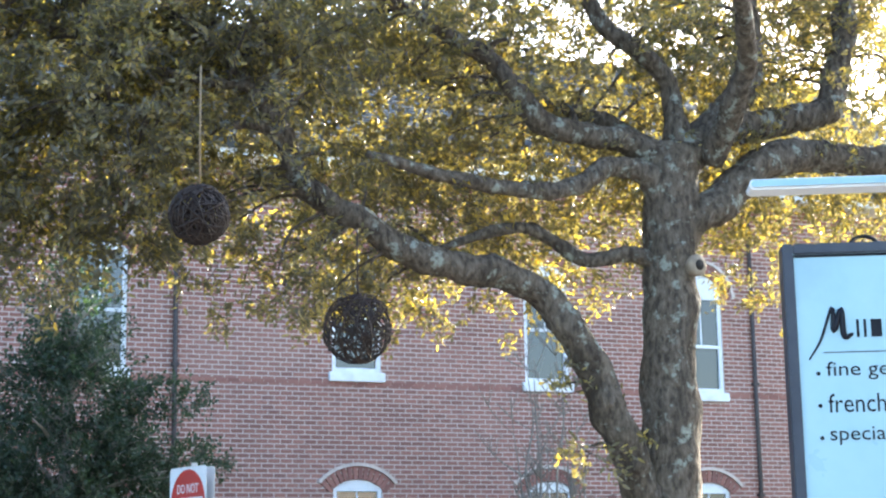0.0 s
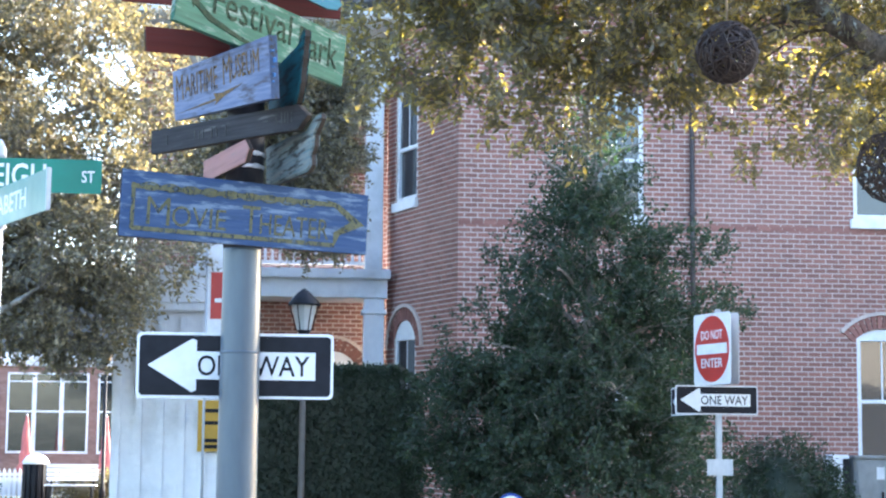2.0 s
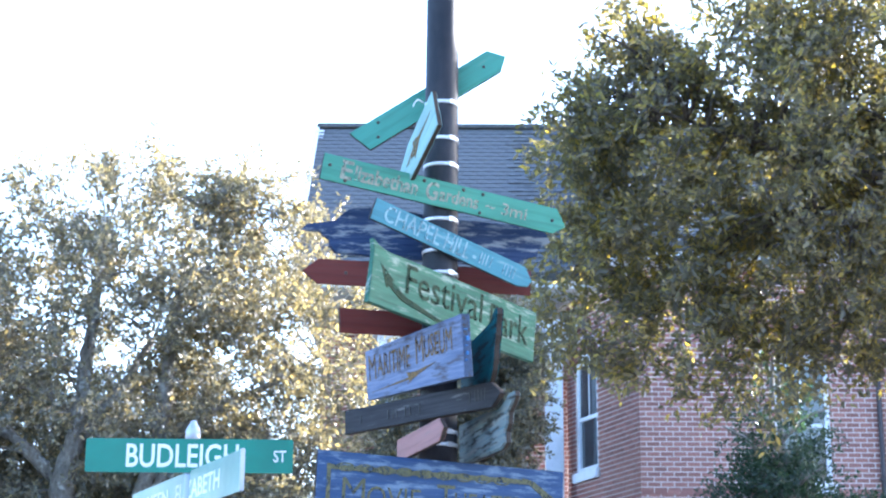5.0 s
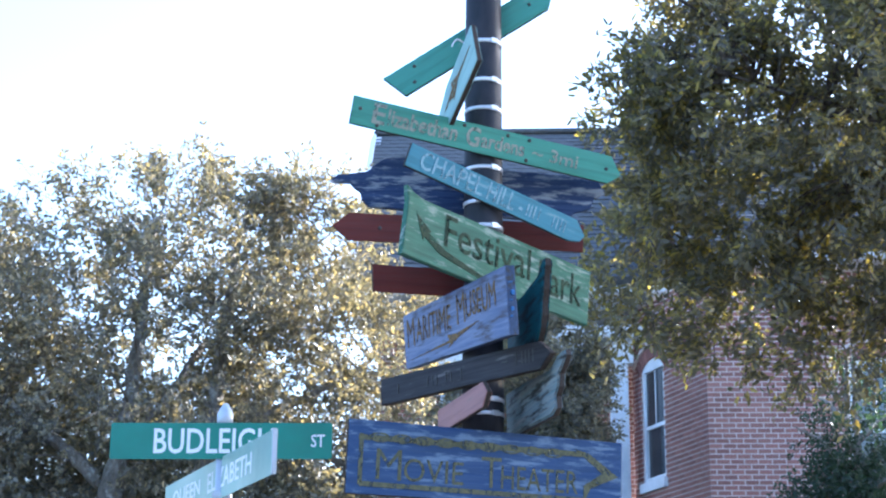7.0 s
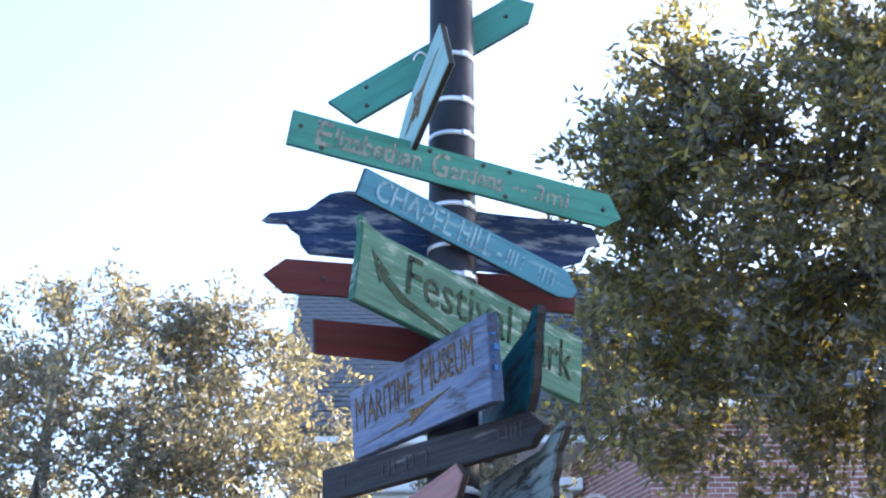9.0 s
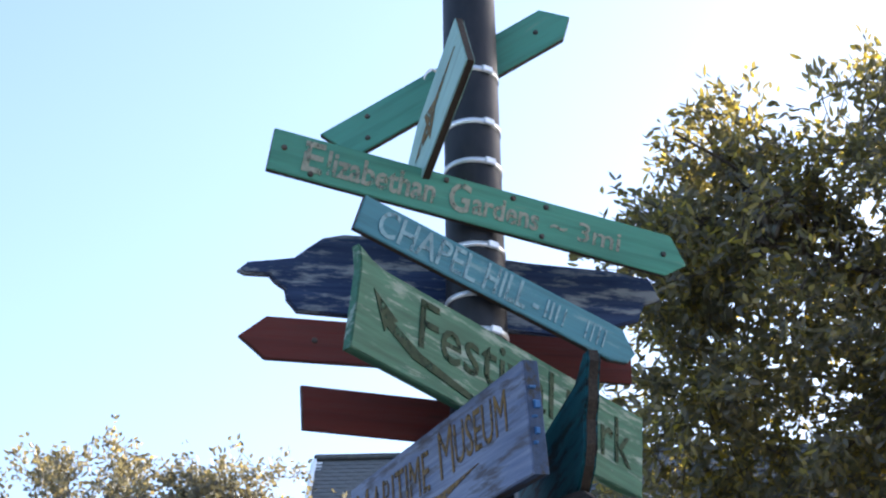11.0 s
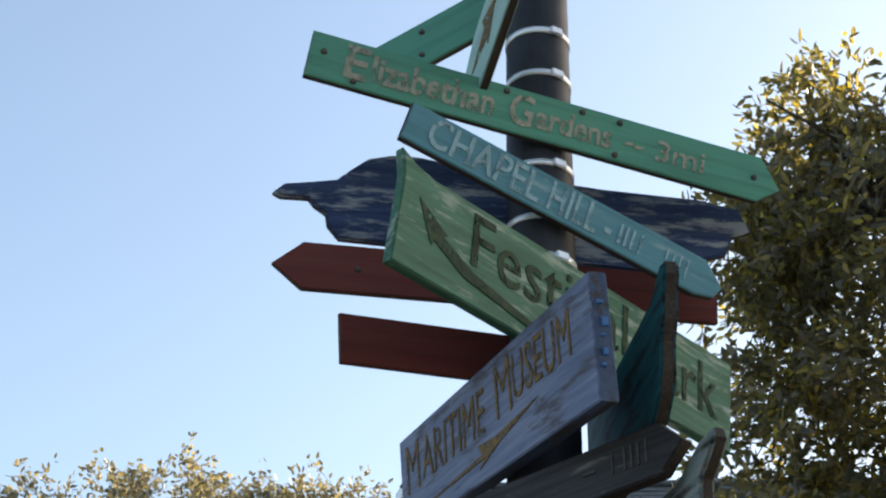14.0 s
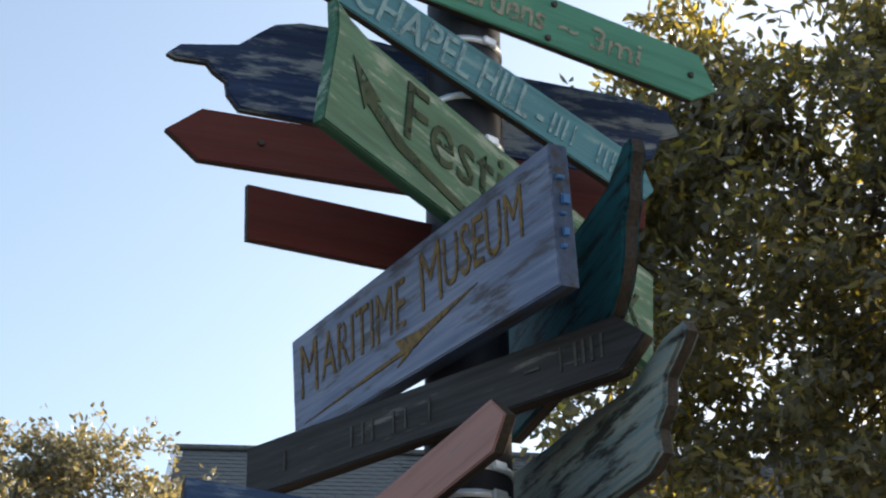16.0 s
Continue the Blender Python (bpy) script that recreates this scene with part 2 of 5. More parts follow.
# near-black that paints in the shade of holes and of rooms behind windows
DEEP_SHADE = surface("painted_deep_shade", (0.012, 0.009, 0.007), (0.02, 0.015, 0.012), 16, 0.95, bump=0.2)


# ---- building helpers ----
def mesh_of(name, verts, faces, mats):
    me = bpy.data.meshes.new(name)
    me.from_pydata([tuple(v) for v in verts], [], faces)
    for m in mats if isinstance(mats, (list, tuple)) else [mats]:
        me.materials.append(m)
    me.update()
    return me


def part(name, bm, material, parent, label="", m=None, smooth=False):
    """Links a bmesh (or ready mesh) as one mesh object under a thing or part."""
    if isinstance(bm, bpy.types.Mesh):
        me = bm
    else:
        me = bpy.data.meshes.new(name)
        bm.normal_update()
        bm.to_mesh(me)
        bm.free()
    if not me.materials:
        for mm in material if isinstance(material, (list, tuple)) else [material]:
            me.materials.append(mm)
    if smooth:
        me.shade_smooth()
    ob = new(name, me)
    if parent is not None:
        ob.parent = parent
    if m is not None:
        ob.matrix_local = m
    if label:
        ob["label"] = label
    return ob


def thing(name, m, label, category, group="", kind=""):
    e = new(name)
    e.empty_display_size = 0.1
    e.matrix_basis = m
    return tagged(e, label, category, group, kind)


def box(x0, x1, y0, y1, z0, z1, bevel=0.0, bm=None):
    own = bmesh.new()
    bmesh.ops.create_cube(own, size=1)
    for v in own.verts:
        v.co = Vector((x0 + (v.co.x + 0.5) * (x1 - x0), y0 + (v.co.y + 0.5) * (y1 - y0), z0 + (v.co.z + 0.5) * (z1 - z0)))
    if bevel:
        bmesh.ops.bevel(own, geom=own.edges[:], offset=bevel, segments=2, affect="EDGES")
    if bm is None:
        return own
    me = bpy.data.meshes.new("tmp")
    own.to_mesh(me)
    own.free()
    bm.from_mesh(me)
    bpy.data.meshes.remove(me)
    return bm


def slab(outline, y0, y1, bevel=0.0, cap_mat=0, side_mat=0):
    """An outline in x, z pulled from y0 (front) to y1 (back)."""
    bm = bmesh.new()
    front = [bm.verts.new((x, y0, z)) for x, z in outline]
    rear = [bm.verts.new((x, y1, z)) for x, z in outline]
    n = len(outline)
    f = bm.faces.new(front)
    g = bm.faces.new(rear[::-1])
    f.material_index = g.material_index = cap_mat
    for i in range(n):
        q = bm.faces.new((front[i], rear[i], rear[(i + 1) % n], front[(i + 1) % n]))
        q.material_index = side_mat
    bmesh.ops.recalc_face_normals(bm, faces=bm.faces[:])
    if bevel:
        es = [e for e in bm.edges if any(fc in (f, g) for fc in e.link_faces)]
        bmesh.ops.bevel(bm, geom=es, offset=bevel, segments=2, affect="EDGES")
    return bm


def smooth_line(pts, steps=5):
    """Catmull-Rom through points (x, y, z, r)."""
    p = [np.array(q, float) for q in pts]
    p = [2 * p[0] - p[1]] + p + [2 * p[-1] - p[-2]]
    out = []
    for i in range(1, len(p) - 2):
        for k in range(steps):
            t = k / steps
            a, b, c, d = p[i - 1:i + 3]
            out.append(0.5 * (2 * b + (c - a) * t + (2 * a - 5 * b + 4 * c - d) * t * t + (3 * b - a - 3 * c + d) * t ** 3))
    return out + [p[-2]]


def tube_into(verts, faces, line, sides=8, rough=0.0):
    """A tapered tube along (x, y, z, r) points, appended to lists."""
    base = len(verts)
    up = Vector((0.3, 0.9, 0.2)).normalized()
    for i, q in enumerate(line):
        a, b = line[max(0, i - 1)], line[min(len(line) - 1, i + 1)]
        d = Vector((b[0] - a[0], b[1] - a[1], b[2] - a[2]))
        d = d.normalized() if d.length > 1e-6 else Vector((0, 0, 1))
        s = d.cross(up)
        s = s.normalized() if s.length > 1e-3 else d.orthogonal().normalized()
        w = d.cross(s)
        for k in range(sides):
            an = 2 * math.pi * k / sides
            r = q[3]
            o = Vector((q[0], q[1], q[2])) + (s * math.cos(an) + w * math.sin(an)) * r
            if rough:
                o += (s * math.cos(an) + w * math.sin(an)) * (r * rough * (noise.noise(o * 5.0) + 0.5 * noise.noise(o * 13.0)))
            verts.append(o)
    n = len(line)
    for i in range(n - 1):
        for k in range(sides):
            k2 = (k + 1) % sides
            faces.append((base + i * sides + k, base + i * sides + k2, base + (i + 1) * sides + k2, base + (i + 1) * sides + k))
    faces.append(tuple(base + k for k in range(sides))[::-1])
    faces.append(tuple(base + (n - 1) * sides + k for k in range(sides)))


def tube(name, pts, mat, parent, sides=10, steps=5, rough=0.0, label="", m=None):
    v, f = [], []
    tube_into(v, f, smooth_line(pts, steps) if steps > 1 else [np.array(p, float) for p in pts], sides, rough)
    return part(name, mesh_of(name, v, f, mat), None, parent, label, m, smooth=True)


def lettering(text, mat, parent, x, z, width, height, y=-0.002, bold=0.0, name="lettering", label="", shear=0.0):
    """Words on a face that looks along -y, fitted into a width and height from the lower left corner x, z."""
    cu = bpy.data.curves.new(name, "FONT")
    cu.body, cu.size, cu.offset, cu.extrude, cu.resolution_u, cu.shear = text, 1.0, bold, 0.012, 3, shear
    tmp = new("tmp", cu)
    bpy.context.view_layer.update()
    me = bpy.data.meshes.new_from_object(tmp.evaluated_get(bpy.context.evaluated_depsgraph_get()))
    bpy.data.objects.remove(tmp)
    bpy.data.curves.remove(cu)
    xs = [v.co.x for v in me.vertices]
    zs = [v.co.y for v in me.vertices]
    sx, sz = width / (max(xs) - min(xs)), height / (max(zs) - min(zs))
    ax, az = min(xs), min(zs)
    for v in me.vertices:
        v.co = Vector((x + (v.co.x - ax) * sx, y - v.co.z * 0.05, z + (v.co.y - az) * sz))
    me.materials.clear()
    me.materials.append(mat)
    return part(name, me, None, parent, label)


def bars(mat, parent, spans, z, height, y=-0.002, name="lettering_bar"):
    """Plain bars where writing cannot be read."""
    for a, b in spans:
        part(name, box(a, b, y - 0.0012, y + 0.001, z, z + height), mat, parent)


# ---- setting: ground, road, pavements ----
def flat(name, x0, x1, y0, y1, z0, z1, mat, label, category):
    ob = part(name, box(x0, x1, y0, y1, z0, z1, 0.015 if z1 - z0 > 0.05 else 0), mat, None)
    return tagged(ob, label, category, kind="structure")


gb = bmesh.new()
bmesh.ops.create_grid(gb, x_segments=60, y_segments=60, size=900)
tagged(part("ground", gb, SOIL, None), "winter lawn and bare soil reaching the horizon", "ground", kind="structure")
flat("road", -120, 120, 3.4, 9.2, -0.3, 0.012, ASPHALT, "worn grey asphalt street between the kerbs", "road")
flat("road_side", -30, -12, 9.2, 34, -0.3, 0.010, ASPHALT, "asphalt side street beside the park oaks", "road")
flat("pavement", -120, 120, -9.8, 3.4, -0.3, 0.13, CONCRETE, "weathered grey concrete pavement with a raised kerb", "pavement")
flat("pavement_far", -11, 120, 9.2, 11.4, -0.3, 0.13, CONCRETE, "concrete pavement in front of the brick house", "pavement")
flat("road_near", -120, 120, -30, -9.8, -0.3, 0.011, ASPHALT, "asphalt street behind the pavement", "road")
Z0 = 0.13


# ---- the signpost ----
def pole_x(z):
    return 0.003 * z


PY = 0.045


def pole_r(z):
    return 0.100 - 0.0045 * z


signpost = thing("signpost", pose(0, 0, Z0), "tall round pole crowded with hand-painted wooden direction boards", "signpost")
BASE = Matrix.Translation((0, 0, Z0)).inverted()
tube("pole_lower", [(pole_x(z), PY, z - Z0, pole_r(z)) for z in (Z0, 0.9, 1.7, 2.44, 2.50)], POLE_LOW, signpost, 28, 1,
     label="blue-grey painted steel pole")
tube("pole_upper", [(pole_x(z), PY, z - Z0, pole_r(z) + 0.002) for z in (2.46, 3.2, 4.0, 4.8, 5.6, 6.2)], POLE_TOP, signpost, 28, 1,
     label="black wrapped upper pole")
tube("pole_cap", [(pole_x(6.2), PY, 6.2 - Z0, 0.078), (pole_x(6.25), PY, 6.25 - Z0, 0.05), (pole_x(6.27), PY, 6.27 - Z0, 0.01)], IRON, signpost, 20, 1)
tube("weld_ring", [(pole_x(1.98), PY, 1.972 - Z0, pole_r(1.98) + 0.001), (pole_x(1.98), PY, 1.977 - Z0, pole_r(1.98) + 0.003),
                   (pole_x(1.98), PY, 1.985 - Z0, pole_r(1.98) + 0.001)], POLE_LOW, signpost, 28, 1)


def band(z, w=0.016):
    r = pole_r(z) + 0.005
    b = tube("steel_band", [(pole_x(z), PY, z - Z0 - w / 2, r), (pole_x(z), PY, z - Z0 + w / 2, r)], STEEL, signpost, 28, 1)
    part("buckle", box(-0.018, 0.018, -r - 0.008, -r + 0.002, -0.011, 0.011, 0.003), STEEL, b,
         m=pose(pole_x(z), PY, z - Z0, 0, 0, 35))


for z in (4.52, 4.335, 4.20, 3.925, 3.77, 3.66, 3.30, 2.90, 2.84, 2.70):
    band(z)


tube("strap_end", [(-0.075, PY - 0.04, 4.525 - Z0, 0.004), (-0.10, PY - 0.06, 4.532 - Z0, 0.004), (-0.118, PY - 0.065, 4.515 - Z0, 0.003), (-0.125, PY - 0.065, 4.495 - Z0, 0.003)],
     STEEL, signpost, 6, 4, label="loose end of steel banding")


def plank(name, p0, p1, outline, mat, side, label, th=0.026, bevel=0.003, lean=0.0, edge=None):
    """A board from its left end p0 to its right end p1 (middles of the ends). Outline in metres along and up.
    side: +1 lies against the near side of the pole, -1 the far side, 0 stays as given. lean: degrees its top tips forward."""
    p0, p1 = Vector(p0), Vector(p1)
    u = (p1 - p0).normalized()
    h = Vector((u.x, u.y, 0)).normalized()
    n = h.cross(Vector((0, 0, 1)))
    v = n.cross(u) * -1
    if v.z < 0:
        v = -v
    zm = (p0.z + p1.z) / 2
    axis = Vector((pole_x(zm), PY, zm))
    if side:
        gap = (p0 - axis).dot(n)
        want = pole_r(zm) + 0.008 + th if side > 0 else -(pole_r(zm) + 0.008)
        p0 = p0 + n * (want - gap)
    c, k = math.cos(radians(lean)), math.sin(radians(lean))
    n, v = n * c - v * k, v * c + n * k
    m = Matrix((u, -n, v)).transposed().to_4x4()
    m.translation = p0
    ob = part(name, slab(outline, 0, th, bevel, 0, 1), [mat, edge or EDGE], signpost, label, BASE @ m)
    return ob


def bolts(board, places):
    for x, z in places:
        bm = bmesh.new()
        bmesh.ops.create_cone(bm, segments=10, radius1=0.009, radius2=0.006, depth=0.008, cap_ends=True,
                              matrix=Matrix.Translation((x, -0.003, z)) @ Matrix.Rotation(radians(90), 4, "X"))
        part("bolt", bm, BOLT, board)


def arrow_board(L, h, tip, tail=0.0, skew=0.0):
    """Plank outline with a point at the right (tip > 0) or left (tip < 0)."""
    if tip > 0:
        return [(0, -h / 2), (L - tip, -h / 2), (L, skew), (L - tip, h / 2), (0, h / 2), (tail, 0)] if tail else \
            [(0, -h / 2), (L - tip, -h / 2), (L, skew), (L - tip, h / 2), (0, h / 2)]
    return [(-tip, -h / 2), (L, -h / 2), (L, h / 2), (-tip, h / 2), (0, skew)]


def sunk_arrow(board, pts, mat, y=-0.0015, name="painted_arrow"):
    return part(name, slab(pts, y - 0.0008, y + 0.002), mat, board)


# top green board, behind the pole
b = plank("direction_board", (-0.383, 0.09, 4.372), (0.355, 0.09, 4.85), [(0.012, -0.064), (0.78, -0.066), (0.843, -0.01), (0.78, 0.066), (-0.03, 0.064)],
          MINT, -1, "slanting mint-green plank on the far side")
bolts(b, [(0.08, -0.03), (0.12, 0.035), (0.72, 0.0)])
# narrow pale board that points at the viewer
b = plank("direction_board", (-0.185, 0.0, 4.13), (-0.02, -0.44, 4.33), [(0, -0.05), (0.10, -0.10), (0.52, -0.105), (0.52, 0.105), (0.16, 0.09), (0, 0.03)],
          PALE, 0, "pale aqua plank seen almost end on")
sunk_arrow(b, [(0.10, -0.01), (0.22, -0.03), (0.22, -0.055), (0.30, 0.0), (0.48, 0.02), (0.30, 0.02), (0.22, 0.05), (0.22, 0.015)], GOLD)
# Elizabethan Gardens
eg = plank("direction_board", (-0.540, -0.272, 4.108), (0.623, 0.14, 3.950), arrow_board(1.245, 0.124, 0.06, skew=-0.015), GREEN, 1,
           "long green plank with faded old-style lettering", lean=10)
lettering("E", BEIGE, eg, 0.092, -0.040, 0.058, 0.090, bold=0.02)
lettering("lizabethan", BEIGE, eg, 0.160, -0.036, 0.315, 0.074, bold=0.022)
lettering("G", BEIGE, eg, 0.515, -0.040, 0.062, 0.088, bold=0.02)
lettering("ardens", BEIGE, eg, 0.585, -0.034, 0.20, 0.066, bold=0.02)
lettering("~ 3mi", BEIGE, eg, 0.82, -0.03, 0.215, 0.058, bold=0.008)
bolts(eg, [(0.035, 0.012), (0.12, -0.045), (0.50, 0.045), (0.70, 0.045), (0.80, 0.045), (0.80, -0.045), (1.17, 0.0)])
# Chapel Hill
b = plank("direction_board", (-0.297, -0.263, 3.902), (0.430, 0.155, 3.672), [(0, -0.052), (0.83, -0.052), (0.885, -0.035), (0.90, 0.0), (0.84, 0.052), (0, 0.052)],
          AQUA, 1, "aqua plank with faded white capitals", lean=9)
b.location += b.matrix_local.to_3x3() @ Vector((0, -0.01, 0))
lettering("CHAPEL", ICE, b, 0.06, -0.038, 0.31, 0.080, bold=0.012)
lettering("HILL -", ICE, b, 0.395, -0.038, 0.18, 0.080, bold=0.012)
bars(ICE, b, [(0.595, 0.602), (0.612, 0.619), (0.63, 0.637), (0.655, 0.66)], -0.03, 0.055)
bars(ICE, b, [(0.73, 0.735), (0.75, 0.755), (0.77, 0.775), (0.79, 0.795)], -0.03, 0.055)
# driftwood-shaped navy board behind
b = plank("direction_board", (-0.655, -0.008, 3.888), (0.55, 0.26, 3.918),
          [(0, -0.012), (0.02, -0.022), (0.09, -0.022), (0.105, -0.04), (0.135, -0.06), (0.14, -0.09), (0.17, -0.125), (0.4, -0.135), (0.75, -0.15),
           (1.05, -0.165), (1.10, -0.12), (1.17, -0.10), (1.19, -0.05), (1.24, -0.03), (1.21, 0.03), (1.10, 0.05), (0.85, 0.06), (0.62, 0.08),
           (0.45, 0.10), (0.37, 0.112), (0.30, 0.112), (0.24, 0.098), (0.20, 0.068), (0.16, 0.035), (0.10, 0.025), (0.03, 0.015)],
          NAVY, -1, "worn navy board cut like a coastline", 0.03, 0.006, 10)
# red boards
b = plank("direction_board", (-0.636, -0.044, 3.668), (0.463, 0.221, 3.678), arrow_board(1.128, 0.121, -0.075), RED, -1, "oxide-red plank pointing away, on the far side", lean=10)
bolts(b, [(0.21, 0.0), (0.75, 0.02)])
b = plank("direction_board", (-0.444, -0.13, 3.400), (0.185, 0.12, 3.418), [(0, -0.058), (0.68, -0.058), (0.68, 0.058), (-0.012, 0.058)], RED, 0,
          "dark red plank with a square end", lean=14)
# Festival Park
fp = plank("direction_board", (-0.311, -0.445, 3.545), (0.453, 0.368, 3.435),
           [(0.0, -0.135), (0.55, -0.136), (1.135, -0.128), (1.14, 0.128), (0.6, 0.13), (0.10, 0.13), (0.045, 0.142), (0.0, 0.165), (0.012, 0.10)],
           LIME, 1, "green board with dark carved words and an arrow", 0.03, edge=LIME)
lettering("Festival", INK, fp, 0.225, -0.035, 0.52, 0.142, y=-0.0018, bold=0.004)
lettering("Park", INK, fp, 0.80, -0.06, 0.28, 0.142, y=-0.0018, bold=0.004)
sunk_arrow(fp, [(0.06, 0.06), (0.15, 0.002), (0.135, -0.006), (0.235, -0.052), (0.45, -0.095), (0.66, -0.110), (0.66, -0.120), (0.44, -0.112), (0.21, -0.078), (0.112, -0.028), (0.106, -0.045)], INK)
# Maritime Museum
mm = plank("direction_board", (-0.353, 0.40, 3.240), (0.117, -0.50, 3.205), [(0.0, -0.119), (1.008, -0.139), (1.024, 0.139), (0.012, 0.121)], LILAC, 0,
           "weathered grey-blue board with ochre capitals", 0.045, lean=7, edge=SLATE)
lettering("M", GOLD, mm, 0.045, -0.03, 0.085, 0.122, bold=-0.006, shear=0.1)
lettering("ARITIME", GOLD, mm, 0.14, -0.022, 0.365, 0.105, bold=0.0, shear=0.15)
lettering("M", GOLD, mm, 0.56, -0.018, 0.085, 0.126, bold=-0.006, shear=0.1)
lettering("USEUM", GOLD, mm, 0.65, -0.005, 0.28, 0.105, bold=0.0, shear=0.15)
sunk_arrow(mm, [(0.05, -0.088), (0.47, -0.068), (0.45, -0.042), (0.54, -0.05), (0.76, -0.034), (0.56, -0.069), (0.45, -0.098), (0.48, -0.079)], GOLD)
for k, (z, h, y) in enumerate(((-0.07, 0.012, 0.010), (-0.045, 0.022, 0.016), (-0.005, 0.009, 0.012), (0.018, 0.028, 0.020), (0.066, 0.012, 0.010))):
    part("paint_patch", slab([(1.004, z), (1.0235 + z * 0.055, z + 0.003), (1.0255 + z * 0.055, z + h * 0.7), (1.010, z + h)], y, y + 0.008 + 0.002 * k), BRIGHT, mm, "flaking bright blue paint")
# teal live-edge board
b = plank("direction_board", (0.112, 0.21, 3.235), (0.262, -0.475, 3.230),
          [(0, -0.18), (0.45, -0.185), (0.58, -0.155), (0.63, -0.115), (0.655, -0.07), (0.665, -0.01), (0.69, 0.03), (0.70, 0.08), (0.72, 0.12), (0.715, 0.15), (0.69, 0.155), (0.60, 0.11), (0.3, 0.10), (0, 0.10)],
          TEAL, 0, "dark teal board with a wavy live edge", 0.035, 0.006)
# grey board
b = plank("direction_board", (-0.442, 0.25, 2.985), (0.287, -0.409, 3.013), arrow_board(0.985, 0.115, 0.06), GREY, 0, "weathered charcoal plank with a pointed end", 0.035)
bars(FAINT, b, [(0.80, 0.804), (0.832, 0.838), (0.85, 0.856), (0.868, 0.874), (0.89, 0.895)], -0.02, 0.05)
bars(FAINT, b, [(0.11, 0.114), (0.29, 0.295), (0.32, 0.324), (0.345, 0.35), (0.40, 0.404), (0.43, 0.434), (0.49, 0.494)], -0.025, 0.045)
bars(FAINT, b, [(0.72, 0.755)], 0.0, 0.006)
# pink arrow
b = plank("direction_board", (-0.186, 0.128, 2.83), (0.034, -0.376, 2.862), arrow_board(0.55, 0.105, 0.05), PINK, 0, "short faded pink plank with a point")
# driftwood plank
b = plank("direction_board", (0.105, 0.16, 2.87), (0.335, -0.455, 2.91),
          [(0, -0.11), (0.52, -0.13), (0.57, -0.11), (0.565, -0.06), (0.60, -0.03), (0.61, 0.02), (0.66, 0.05), (0.69, 0.075), (0.68, 0.10), (0.62, 0.10), (0.5, 0.06), (0.25, 0.08), (0, 0.09)],
          DRIFT, 0, "teal and bleached driftwood plank with a ragged end", 0.035, 0.007)
# Movie Theater
th = plank("direction_board", (-0.5365, -0.232, 2.628), (0.5835, 0.091, 2.588), [(0, -0.152), (1.166, -0.141), (1.166, 0.142), (0, 0.152)], ROYAL, 1,
           "streaky royal-blue board with olive lettering and chain border", 0.035)
lettering("M", OLIVE, th, 0.12, -0.088, 0.105, 0.125, bold=-0.004)
lettering("OVIE", OLIVE, th, 0.235, -0.088, 0.25, 0.095, bold=0.0)
lettering("T", OLIVE, th, 0.56, -0.088, 0.085, 0.125, bold=-0.004)
lettering("HEATER", OLIVE, th, 0.645, -0.088, 0.33, 0.095, bold=0.0)
fr = [((0.05, 0.085), (1.0, 0.075), 0.012), ((0.06, -0.105), (1.0, -0.115), 0.010), ((0.055, -0.105), (0.055, 0.085), 0.018)]
for i, ((xa, za), (xb, zb), w) in enumerate(fr):
    part("painted_border", box(min(xa, xb) - w / 2, max(xa, xb) + w / 2, -0.003 - 0.0004 * i, 0.001, min(za, zb) - w / 2, max(za, zb) + w / 2), OLIVE, th)
sunk_arrow(th, [(1.0, -0.125), (1.03, -0.06), (1.15, -0.005), (1.02, 0.085), (0.96, 0.10), (1.08, 0.005), (1.0, -0.05)], OLIVE, -0.002)
for k in range(9):
    bm = bmesh.new()
    cx, cz = 0.13 + k * 0.092, 0.083 - k * 0.001
    n = 20
    ring = []
    for rx, rz in ((0.043, 0.020), (0.034, 0.013)):
        ring.append([bm.verts.new((cx + rx * math.cos(2 * math.pi * i / n), -0.004, cz + rz * math.sin(2 * math.pi * i / n))) for i in range(n)])
    for i in range(n):
        bm.faces.new((ring[0][i], ring[0][(i + 1) % n], ring[1][(i + 1) % n], ring[1][i]))
    part("chain_link", bm, OLIVE, th)


# ---- traffic signs ----
def rounded(x0, x1, z0, z1, r, n=5):
    out = []
    for cx, cz, a in ((x1 - r, z0 + r, -90), (x1 - r, z1 - r, 0), (x0 + r, z1 - r, 90), (x0 + r, z0 + r, 180)):
        for i in range(n + 1):
            t = radians(a + 90 * i / n)
            out.append((cx + r * math.cos(t), cz + r * math.sin(t)))
    return out


def one_way(parent, m, name="one_way_plate"):
    p = part(name, slab(rounded(-0.457, 0.457, -0.153, 0.153, 0.025), 0, 0.004), SIGN_WHITE, parent, "white-edged black one-way plate", m)
    part("black_field", slab(rounded(-0.444, 0.444, -0.140, 0.140, 0.02), -0.0015, 0), SIGN_BLACK, p)
    part("white_arrow", slab([(-0.405, 0.0), (-0.20, -0.125), (-0.18, -0.115), (-0.18, -0.065), (0.372, -0.065), (0.372, 0.065), (-0.18, 0.065),
                              (-0.18, 0.115), (-0.20, 0.125)], -0.003, -0.0015), SIGN_WHITE, p)
    lettering("ONE WAY", SIGN_BLACK, p, -0.175, -0.048, 0.52, 0.096, y=-0.004, bold=0.008)
    return p


one_way(signpost, BASE @ pose(-0.016, 0.148, 1.922))

